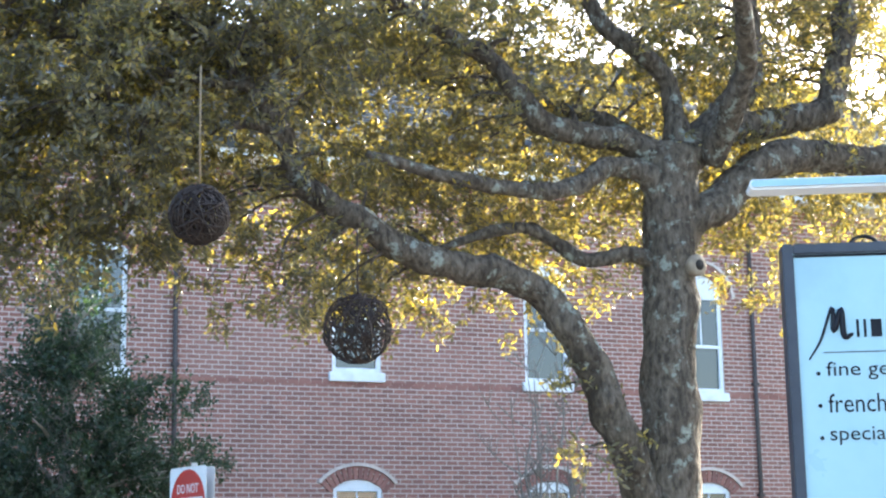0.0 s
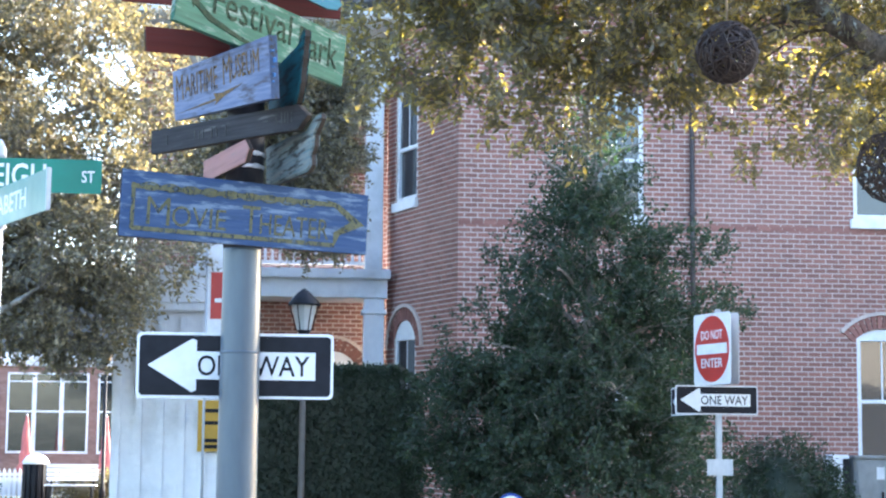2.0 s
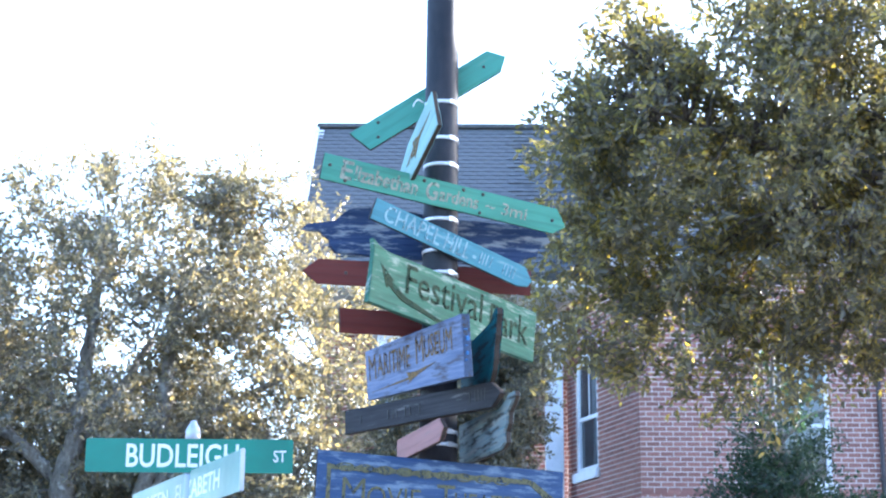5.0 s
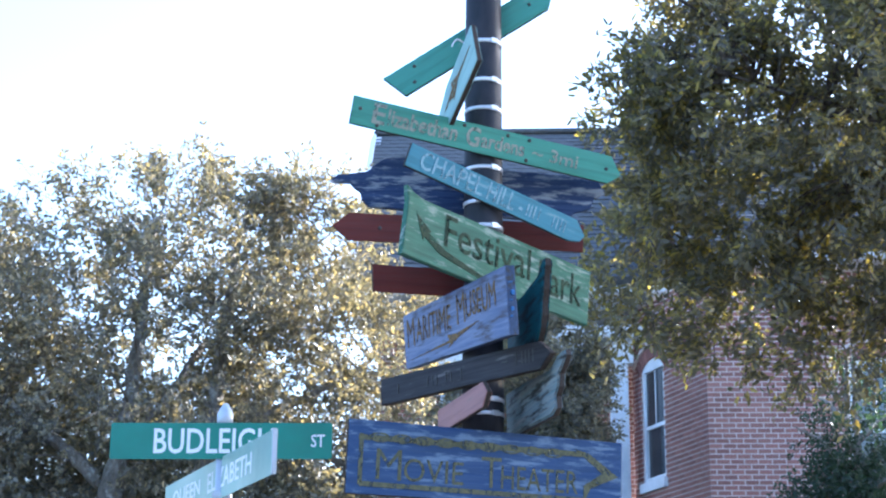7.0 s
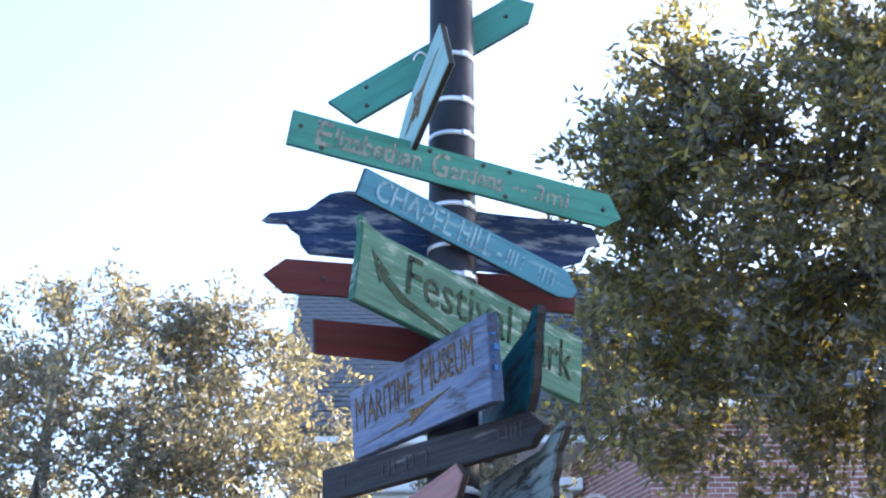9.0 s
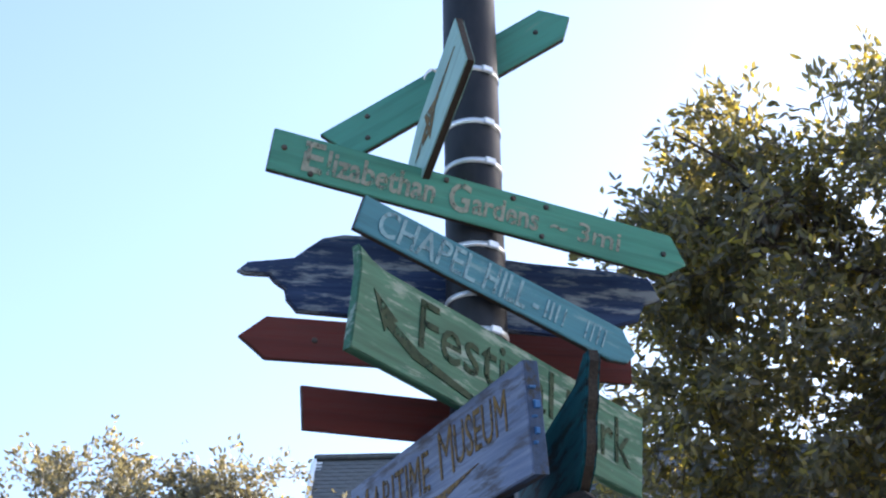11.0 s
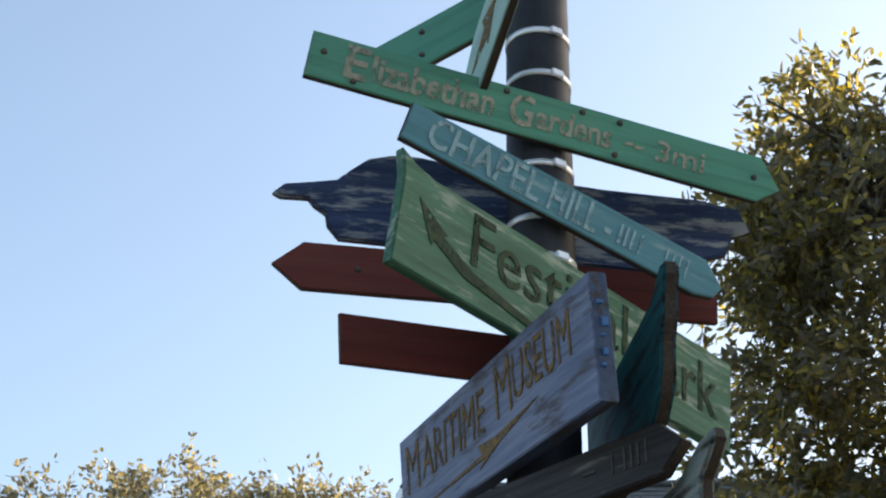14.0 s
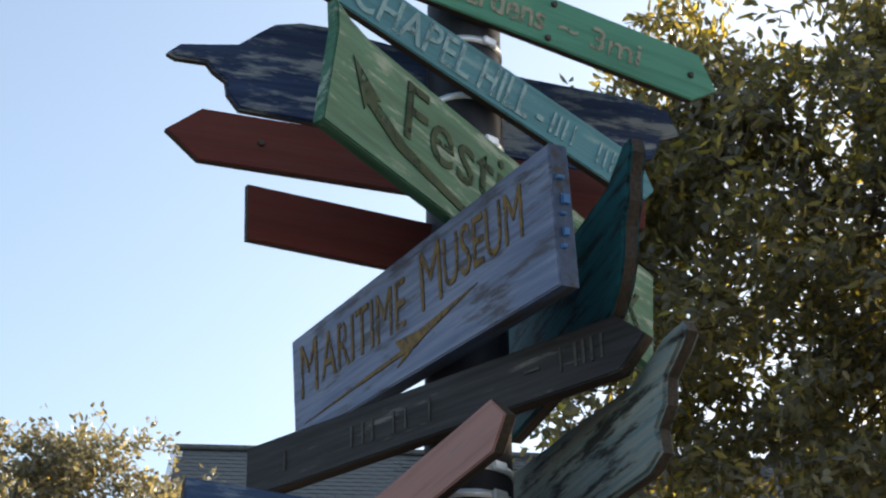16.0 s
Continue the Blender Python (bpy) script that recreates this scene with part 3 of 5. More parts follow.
post = thing("do_not_enter_sign", pose(4.90, 10.06, Z0), "galvanised post with a red do-not-enter plate and one-way plates", "road sign")
BP = Matrix.Translation((4.90, 10.06, Z0)).inverted()
part("post", box(-0.03, 0.03, -0.03, 0.03, 0, 2.9, 0.006), ZINC, post)
part("post_sleeve", box(-0.042, 0.042, -0.042, 0.042, 0, 0.35, 0.006), ZINC, post)
one_way(post, BP @ pose(4.86, 9.98, 2.055, 0, 0, 4))
one_way(post, BP @ pose(4.66, 10.50, 2.055, 0, 0, -82))
d = part("do_not_enter_plate", slab(rounded(-0.38, 0.38, -0.38, 0.38, 0.04), 0, 0.004), SIGN_WHITE, post, "white plate with a red disc",
         BP @ pose(4.815, 9.99, 2.60, 0, 0, -74))
bm = bmesh.new()
bmesh.ops.create_cone(bm, segments=40, radius1=0.355, radius2=0.355, depth=0.002, cap_ends=True, matrix=Matrix.Translation((0, -0.001, 0)) @ Matrix.Rotation(radians(90), 4, "X"))
part("red_disc", bm, SIGN_RED, d)
part("white_bar", box(-0.31, 0.31, -0.004, -0.0022, -0.055, 0.055), SIGN_WHITE, d)
lettering("DO NOT", SIGN_WHITE, d, -0.22, 0.10, 0.44, 0.10, y=-0.003, bold=0.012)
lettering("ENTER", SIGN_WHITE, d, -0.22, -0.20, 0.44, 0.10, y=-0.003, bold=0.012)
d2 = part("rear_plate", slab(rounded(-0.38, 0.38, -0.38, 0.38, 0.04), 0, 0.004), ZINC, post, "bare back of a second plate", BP @ pose(4.93, 10.14, 2.60, 0, 0, -71))
part("small_plate", box(-0.14, 0.14, -0.045, -0.040, 1.13, 1.30, 0.002), ZINC, post)

# street name sign
sn = thing("street_name_sign", pose(-1.462, 2.2, Z0), "galvanised post with two green street name blades", "street sign")
BS = Matrix.Translation((-1.462, 2.2, Z0)).inverted()
tube("post", [(0, 0, 0, 0.040), (0, 0, 3.08, 0.040)], ZINC, sn, 20, 1)
tube("cap", [(0, 0, 3.05, 0.045), (0, 0, 3.13, 0.045), (0, 0, 3.16, 0.03), (0, 0, 3.19, 0.012)], ZINC, sn, 18, 1)


# sign green paled for fading and for reflected sheen put into the colour
SHEEN_GREEN = surface("faded_sheen_sign_green", (0.20, 0.34, 0.29), (0.30, 0.40, 0.34), 3, 0.4, bump=0)


def blade(m, L, h, words, label, mat=SIGN_GREEN):
    p = part("name_blade", slab(rounded(0, L, -h / 2, h / 2, 0.012, 3), -0.004, 0.004), mat, sn, label, BS @ m)
    for w, x, z, ww, hh in words:
        lettering(w, SIGN_WHITE, p, x, z, ww, hh, y=-0.0055, bold=0.012)
    return p


blade(pose(-2.082, 2.147, 3.104, 0, 0, 1), 1.22, 0.20, [("BUDLEIGH", 0.24, -0.07, 0.66, 0.14), ("ST", 1.105, -0.035, 0.075, 0.07)], "green blade with white capitals")
ang = math.degrees(math.atan2(1.3 - 3.3, 0.95))
q = blade(pose(-2.0, 3.3, 2.905, 0, 0, ang), 2.2, 0.225, [("QUEEN", 0.20, -0.055, 0.62, 0.11), ("ELIZABETH", 0.98, -0.055, 0.85, 0.11)],
          "long slanted green blade, paled by fading and painted-in sheen, white capitals", SHEEN_GREEN)
part("blade_end", box(2.195, 2.215, -0.012, 0.012, -0.115, 0.115, 0.003), ZINC, q)
part("bracket", box(-0.05, 0.05, -0.05, 0.05, 2.66, 2.70, 0.01), ZINC, sn)
part("lower_blade", slab([(0.35, -0.16), (0.75, -0.16), (0.75, -0.1135), (0.35, -0.1135)], 0.006, 0.012), SIGN_WHITE, q)

# jeweller's light box sign
mz = thing("shop_sign", pose(5.71, 0, Z0, 0, 0, -27), "dark-framed pale blue illuminated shop sign under a canopy", "shop sign")
W, T, Bz = 1.55, 3.53 - Z0, 1.75 - Z0
part("panel", box(0.05, W - 0.05, 0.0, 0.12, Bz + 0.05, T - 0.05), LIGHTBOX, mz, "pale blue acrylic face")
for nm, a in (("frame_side", (0, 0.062, -0.02, 0.16, Bz, T)), ("frame_side", (W - 0.062, W, -0.02, 0.16, Bz, T)),
              ("frame_top", (0.062, W - 0.062, -0.02, 0.16, T - 0.062, T)), ("frame_bottom", (0.062, W - 0.062, -0.02, 0.16, Bz, Bz + 0.062))):
    part(nm, box(*a, 0.008), NAVY_METAL, mz)
for x in (0.25, W - 0.25):
    part("leg", box(x - 0.05, x + 0.05, 0.03, 0.13, 0, Bz, 0.006), NAVY_METAL, mz)
part("inner_edge", box(0.064, W - 0.064, -0.004, 0.0, T - 0.078, T - 0.064), SIGN_BLACK, mz)
for z in (T - 0.74, T - 0.92, T - 1.10):
    part("bullet", slab([(0.165 + 0.012 * math.cos(2 * math.pi * i / 14), z + 0.012 * math.sin(2 * math.pi * i / 14)) for i in range(14)], -0.003, -0.001), SIGN_BLACK, mz)
for w, z, x in (("fine ge", T - 0.78, 0.345), ("french l", T - 0.96, 0.38), ("specialt", T - 1.14, 0.375)):
    lettering(w, SIGN_BLACK, mz, 0.21, z, x, 0.105, y=-0.002)
tube("script_mark", [(0.12, -0.003, T - 0.66, 0.004), (0.19, -0.003, T - 0.55, 0.007), (0.26, -0.003, T - 0.37, 0.010), (0.265, -0.003, T - 0.50, 0.018),
                     (0.31, -0.003, T - 0.38, 0.016), (0.32, -0.003, T - 0.53, 0.018), (0.37, -0.003, T - 0.52, 0.008)], SIGN_BLACK, mz, 8, 6)
bars(SIGN_BLACK, mz, [(0.39, 0.405), (0.43, 0.445), (0.47, 0.53), (0.56, 0.62)], T - 0.54, 0.10, name="script_bar")
bars(NAVY_METAL, mz, [(0.20, 1.3)], T - 0.625, 0.005, name="rule")
part("canopy", slab(rounded(-0.17, W + 0.25, T + 0.305, T + 0.365, 0.029, 6), -0.10, 0.10, 0.012), WHITE, mz, "white rounded light canopy")
part("canopy_rim", slab(rounded(-0.16, W + 0.24, T + 0.318, T + 0.357, 0.019, 6), -0.108, -0.10), LIGHTBOX, mz)
for x in (0.95, W - 0.2):
    part("canopy_stay", box(x - 0.02, x + 0.02, 0.05, 0.09, T, T + 0.304), NAVY_METAL, mz)
for x in (0.47,):
    tube("scroll_finial", [(x - 0.08, 0.05, T, 0.012), (x - 0.05, 0.05, T + 0.03, 0.012), (x, 0.05, T + 0.045, 0.012), (x + 0.05, 0.05, T + 0.03, 0.012), (x + 0.08, 0.05, T, 0.012)], IRON, mz, 8, 4)


# ---- street lamps, banner, cabinet, bin ----
def street_lamp(m, h, post_mat, glow):
    s = h / 3.45
    lp = thing("street_lamp", m, "slim post lantern with a black hood and frosted glass", "street lamp", "post lanterns")
    tube("post", [(0, 0, 0, 0.085), (0, 0, 0.25, 0.08), (0, 0, 0.35, 0.048), (0, 0, h - 0.62, 0.042)], post_mat, lp, 14, 1)
    tube("collar", [(0, 0, h - 0.64, 0.05), (0, 0, h - 0.60, 0.075), (0, 0, h - 0.56, 0.10)], IRON, lp, 14, 1)
    bm = bmesh.new()
    bmesh.ops.create_cone(bm, segments=6, radius1=0.105, radius2=0.19, depth=0.34, cap_ends=True, matrix=Matrix.Translation((0, 0, h - 0.39)))
    part("glass", bm, glow, lp, "frosted glass body")
    for k in range(6):
        a = 2 * math.pi * k / 6
        tube("glazing_bar", [(0.107 * math.cos(a), 0.107 * math.sin(a), h - 0.56, 0.008), (0.194 * math.cos(a), 0.194 * math.sin(a), h - 0.22, 0.008)], IRON, lp, 5, 1)
    tube("hood", [(0, 0, h - 0.23, 0.225), (0, 0, h - 0.21, 0.225), (0, 0, h - 0.05, 0.085), (0, 0, h - 0.03, 0.05), (0, 0, h, 0.012)], IRON, lp, 12, 1)
    return lp


FROST = surface("frosted_glass", (0.60, 0.62, 0.60), (0.54, 0.56, 0.54), 6, 0.3, bump=0)
AMBER = surface("amber_glass", (0.50, 0.27, 0.05), (0.42, 0.22, 0.04), 6, 0.3, bump=0)
street_lamp(pose(0.56, 15.0, 0), 3.62, BRONZE, FROST)
tagged(street_lamp(pose(-4.22, 38, 0), 4.2, IRON, AMBER), "black post lantern with amber glass by the fence")

shed = thing("white_kiosk", pose(-1.94, 15.0, 0), "small white board-and-batten kiosk beside the hedge", "kiosk")
part("wall", box(0, 1.55, 0, 1.6, 0, 3.28), WHITE, shed)
for k in range(6):
    part("batten", box(0.02 + k * 0.282, 0.12 + k * 0.282, -0.06, -0.002, 0, 3.20, 0.008), WHITE, shed)
part("belt_rail", box(0, 1.55, -0.035, -0.002, 1.80, 1.85), WHITE, shed)
part("cornice", box(-0.08, 1.63, -0.10, 1.68, 3.282, 3.40, 0.02), WHITE, shed)
part("roof", slab([(-0.12, 3.402), (1.67, 3.402), (0.775, 3.95)], -0.12, 1.7), WHITE, shed, "white gabled top")
ys = part("notice_board", box(1.13, 1.50, -0.09, -0.062, 1.44, 2.11, 0.004), YELLOW, shed, "yellow notice board")
for z, w in ((1.95, 0.22), (1.79, 0.24), (1.56, 0.2), (1.48, 0.26)):
    part("lettering_bar", box(1.19, 1.19 + w, -0.094, -0.0905, z, z + 0.05), SIGN_BLACK, ys)

bn = thing("banner", pose(-0.66, 13.0, 0), "white banner with a red field on a slim pole", "banner")
tube("pole", [(0, 0, 0, 0.018), (0, 0, 4.25, 0.014)], ZINC, bn, 8, 1)
bm = slab([(0.02, 2.35), (0.30, 2.45), (0.30, 3.85), (0.02, 4.15)], -0.004, 0.004)
cl = part("cloth", bm, SIGN_WHITE, bn, "white cloth")
part("red_field", box(0.05, 0.28, -0.007, -0.0045, 3.05, 3.62), SIGN_RED, cl)
part("lettering_bar", box(0.10, 0.20, -0.009, -0.0072, 3.25, 3.30), SIGN_WHITE, cl)

cb = thing("utility_cabinet", pose(8.75, 16.9, 0), "low grey metal utility cabinet against the shrubs", "cabinet")
part("body", box(0, 0.85, 0, 0.6, 0.1, 1.40, 0.02), BOXGREY, cb)
part("plinth", box(-0.05, 0.90, -0.05, 0.65, 0, 0.098), CONCRETE, cb)
part("lid", box(-0.02, 0.87, -0.03, 0.63, 1.402, 1.45, 0.015), BOXGREY, cb)
part("door", box(0.04, 0.81, -0.02, -0.001, 0.2, 1.34, 0.008), BOXGREY, cb)
part("handle", box(0.40, 0.43, -0.05, -0.021, 0.75, 0.92, 0.006), IRON, cb)
part("label_plate", box(0.33, 0.45, -0.024, -0.0205, 1.1, 1.28), SIGN_WHITE, cb)
cb = thing("utility_cabinet", pose(8.42, 16.95, 0), "narrow pale metal utility box beside a larger one", "cabinet")
part("body", box(0, 0.28, 0, 0.4, 0, 1.46, 0.02), WHITE, cb)
part("panel", box(0.17, 0.27, -0.012, -0.001, 0.5, 1.40), IRON, cb)

tb = thing("litter_bin", pose(-5.95, 38, 0), "dark slatted litter bin with a pale domed lid", "litter bin")
for k in range(14):
    a = 2 * math.pi * k / 14
    part("slat", box(-0.055, 0.055, -0.335, -0.305, 0.06, 0.95, 0.006), IRON, tb, m=pose(0, 0, 0, 0, 0, math.degrees(a)))
tube("liner", [(0, 0, 0.05, 0.30), (0, 0, 0.94, 0.30)], IRON, tb, 18, 1)
tube("lid", [(0, 0, 0.95, 0.35), (0, 0, 1.02, 0.34), (0, 0, 1.15, 0.25), (0, 0, 1.22, 0.08)], WHITE, tb, 18, 1)


rs = thing("round_sign", pose(2.38, 8.0, 0), "small round white plate with a blue rim on a short post", "sign")
tube("post", [(0, 0.02, 0, 0.025), (0, 0.02, 0.98, 0.025)], ZINC, rs, 10, 1)
part("rim", slab([(0.15 * math.cos(2 * math.pi * i / 28), 0.97 + 0.15 * math.sin(2 * math.pi * i / 28)) for i in range(28)], -0.012, -0.006), BLUECLOTH, rs)
part("face", slab([(0.125 * math.cos(2 * math.pi * i / 28), 0.97 + 0.125 * math.sin(2 * math.pi * i / 28)) for i in range(28)], -0.016, -0.0125), SIGN_WHITE, rs)

bc = thing("park_bench", pose(-5.55, 36.8, 0), "white slatted park bench near the litter bin", "bench")
for k in range(4):
    part("seat_slat", box(0, 1.3, -0.2 + k * 0.11, -0.11 + k * 0.11, 0.42, 0.455, 0.006), WHITE, bc)
    part("back_slat", box(0, 1.3, 0.25, 0.28, 0.55 + k * 0.11, 0.64 + k * 0.11, 0.006), WHITE, bc)
for x in (0.1, 1.16):
    for y in (-0.16, 0.19):
        part("leg", box(x, x + 0.05, y, y + 0.05, 0, 0.418), IRON, bc)
    part("back_post", box(x, x + 0.05, 0.281, 0.32, 0.3, 0.98), IRON, bc)


# ---- cafe, umbrellas and picket fence across the park ----
cafe = thing("cafe_building", pose(-14.5, 48, 0), "low brick cafe with tall white windows and a pale cornice", "building")
part("wall", box(0, 13.2, 0, 8, 0, 3.92), CAFE_BRICK, cafe)
part("cornice", box(-0.1, 13.3, -0.12, 8.1, 3.922, 4.35, 0.03), WHITE, cafe)
part("roof", slab([(-0.2, 4.352), (13.4, 4.352), (12.4, 6.4), (0.8, 6.4)], 0.4, 8), SHINGLE, cafe)
part("lower_wall", box(5.0, 13.0, -0.06, -0.002, 0.3, 0.95), CAFE_BRICK, cafe)


def cafe_window(x0, x1, z0, z1, lights):
    w = part("window", box(x0, x1, -0.04, -0.004, z0, z1), WHITE, cafe)
    n = (x1 - x0) / lights
    for i in range(lights):
        for a, bz in ((z0 + 0.08, z0 + (z1 - z0) * 0.52 - 0.03), (z0 + (z1 - z0) * 0.52 + 0.03, z1 - 0.3), (z1 - 0.26, z1 - 0.06)):
            part("pane", box(x0 + i * n + 0.07, x0 + (i + 1) * n - 0.07, -0.046, -0.042, a, bz), GLASS, w)


cafe_window(6.25, 8.82, 1.15, 3.72, 3)
cafe_window(9.1, 10.3, 1.15, 3.72, 1)
cafe_window(10.9, 12.9, 1.15, 3.72, 2)
dr = part("door", box(1.2, 2.3, -0.06, -0.004, 0.1, 2.4, 0.01), WHITE, cafe, "white glazed door")
part("pane", box(1.4, 2.1, -0.066, -0.062, 0.9, 2.2), GLASS, dr)
part("awning", slab([(0.9, 2.75), (2.7, 2.75), (2.7, 3.25), (0.9, 3.25)], -0.7, -0.01, 0.02), BLUECLOTH, cafe, "blue canvas awning")
part("wall_disc", slab(rounded(4.75, 5.35, 2.3, 2.85, 0.2), -0.05, -0.004), LIGHTBOX, cafe, "pale blue wall sign")
part("porch_post", box(0.2, 0.45, -0.6, -0.35, 0, 3.9), WHITE, cafe)
part("porch_post", box(3.2, 3.45, -0.6, -0.35, 0, 3.9), WHITE, cafe)
part("red_hanging", box(3.6, 3.85, -0.2, -0.1, 0.9, 2.6, 0.04), SIGN_RED, cafe)


shop = thing("white_shop", pose(-24, 45, 0), "white timber shop front at the edge of the park", "building")
part("wall", box(0, 12.6, 0, 2.9, 0, 3.6), WHITE, shop)
part("fascia", box(-0.1, 12.7, -0.15, 2.95, 3.602, 4.1, 0.03), WHITE, shop)
for k in range(5):
    p = part("window", box(1.2 + k * 2.3, 2.6 + k * 2.3, -0.03, -0.002, 1.0, 2.8), SIGN_WHITE, shop)
    part("pane", box(1.3 + k * 2.3, 2.5 + k * 2.3, -0.036, -0.032, 1.1, 2.7), GLASS, p)
sd = part("door", box(11.4, 12.3, -0.05, -0.002, 0.05, 2.3, 0.01), PINKCLOTH, shop, "faded red door")


def closed_umbrella(m):
    u = thing("patio_umbrella", m, "closed pink patio umbrella", "umbrella", "umbrellas by the cafe")
    tube("pole", [(0, 0, 0, 0.025), (0, 0, 2.35, 0.02)], WHITE, u, 8, 1)
    tube("canopy", [(0, 0, 0.62, 0.20), (0, 0, 0.66, 0.24), (0, 0, 1.2, 0.17), (0, 0, 1.8, 0.10), (0, 0, 2.2, 0.05), (0, 0, 2.3, 0.015)], PINKCLOTH, u, 12, 4, 0.4)
    tube("base", [(0, 0, 0, 0.25), (0, 0, 0.06, 0.25), (0, 0, 0.09, 0.06)], IRON, u, 14, 1)
    return u


u0 = closed_umbrella(pose(-7.05, 44, 0))
for x, y in ((-4.75, 44.3), (-9.6, 44.2), (-12.0, 43.8), (-13.4, 44.4)):
    copy_thing(u0, pose(x, y, 0))

fence = thing("picket_fence", pose(-20, 40, 0), "white picket fence in front of the cafe", "fence")
for z in (0.22, 0.60):
    part("rail", box(0, 19, 0.02, 0.06, z, z + 0.08), WHITE, fence)
pk = slab([(0, 0), (0.075, 0), (0.075, 0.74), (0.0375, 0.81), (0, 0.74)], -0.004, 0.018)
pk_me = bpy.data.meshes.new("picket")
pk.to_mesh(pk_me)
pk.free()
pk_me.materials.append(WHITE)
for k in range(136):
    part("picket", pk_me, None, fence, m=pose(0.03 + k * 0.14, 0, 0))
part("backing_board", box(0, 19, 0.07, 0.10, 0.05, 0.56), WHITE, fence)


# ---- brick house ----
house = thing("brick_house", pose(3.0, 18.5, 0), "two-storey red brick house with white windows and a slate roof", "house")
BH = Matrix.Translation((3.0, 18.5, 0)).inverted()
CO, BL, JT = 0.0782, 0.207, 0.019


def brick_rows(length, z0, z1, openings):
    """Every brick of a wall as (x0, x1, z), broken round the openings."""
    out = []
    row = 0
    z = z0
    while z + CO <= z1 + 1e-6:
        spans = [(0.0, length)]
        for a, b, c, d in openings:
            if z + CO - JT > c and z < d:
                nxt = []
                for s, e in spans:
                    if b <= s or a >= e:
                        nxt.append((s, e))
                    else:
                        if a > s:
                            nxt.append((s, a))
                        if b < e:
                            nxt.append((b, e))
                spans = nxt
        off = (row % 2) * BL / 2
        for s, e in spans:
            k = math.floor((s - off) / BL)
            while off + k * BL < e:
                a, b = max(s, off + k * BL), min(e, off + k * BL + BL - JT)
                if b - a > 0.03:
                    out.append((a, b, z))
                k += 1
        z += CO
        row += 1
    return out


def boxes_mesh(name, rows, depth, height, mat, jit=0.0):
    rng = np.random.default_rng(5)
    r = np.array(rows)
    n = len(r)
    pr = -depth + rng.uniform(-jit, jit, n)
    x0, x1, z0 = r[:, 0], r[:, 1], r[:, 2]
    z1 = z0 + height
    v = np.empty((n, 8, 3))
    for i, (xx, zz, yy) in enumerate(((x0, z0, pr), (x1, z0, pr), (x1, z1, pr), (x0, z1, pr), (x0, z0, 0), (x1, z0, 0), (x1, z1, 0), (x0, z1, 0))):
        v[:, i, 0], v[:, i, 1], v[:, i, 2] = xx, yy, zz
    f = np.array([(0, 1, 2, 3), (1, 5, 6, 2), (3, 2, 6, 7), (4, 0, 3, 7), (4, 5, 1, 0)])
    faces = (np.arange(n)[:, None, None] * 8 + f[None]).reshape(-1, 4)
    me = bpy.data.meshes.new(name)
    me.from_pydata(v.reshape(-1, 3).tolist(), [], faces.tolist())
    me.materials.append(mat)
    return me


def brick_wall(name, m, length, height, openings, thick=0.3, single=None):
    """Mortar body with true openings, bricks proud of it. single: a stretch whose bricks are parts of their own."""
    xs = sorted({0.0, length, *[o[0] for o in openings], *[o[1] for o in openings]})
    zs = sorted({0.0, height, *[o[2] for o in openings], *[o[3] for o in openings]})
    bm = bmesh.new()
    grid = {(i, j): bm.verts.new((x, 0, z)) for i, x in enumerate(xs) for j, z in enumerate(zs)}
    for i, (a, b) in enumerate(zip(xs, xs[1:])):
        for j, (c, d) in enumerate(zip(zs, zs[1:])):
            if not any(o[0] <= a and b <= o[1] and o[2] <= c and d <= o[3] for o in openings):
                bm.faces.new((grid[i, j], grid[i + 1, j], grid[i + 1, j + 1], grid[i, j + 1]))
    made = bmesh.ops.extrude_face_region(bm, geom=bm.faces[:])["geom"]
    bmesh.ops.translate(bm, verts=[g for g in made if isinstance(g, bmesh.types.BMVert)], vec=(0, thick, 0))
    bmesh.ops.delete(bm, geom=[v for v in bm.verts if not v.link_faces], context="VERTS")
    bmesh.ops.recalc_face_normals(bm, faces=bm.faces[:])
    w = part(name, bm, MORTAR, house, "red brick wall with pale mortar", BH @ m)
    rows = brick_rows(length, 0.02, height, openings)
    if single:
        a, b, c, d = single
        near = [r for r in rows if a < r[0] and r[1] < b and c < r[2] < d and r[1] - r[0] > BL - JT - 0.002][:300]
        keep = set(near)
        rows = [r for r in rows if r not in keep]
        PENDING.append((w, near))
    k = part("brickwork", boxes_mesh("brickwork", rows, 0.007, CO - JT, BRICK, 0.0015), None, w)
    k["kind"] = "stuff"
    return w


PENDING = []


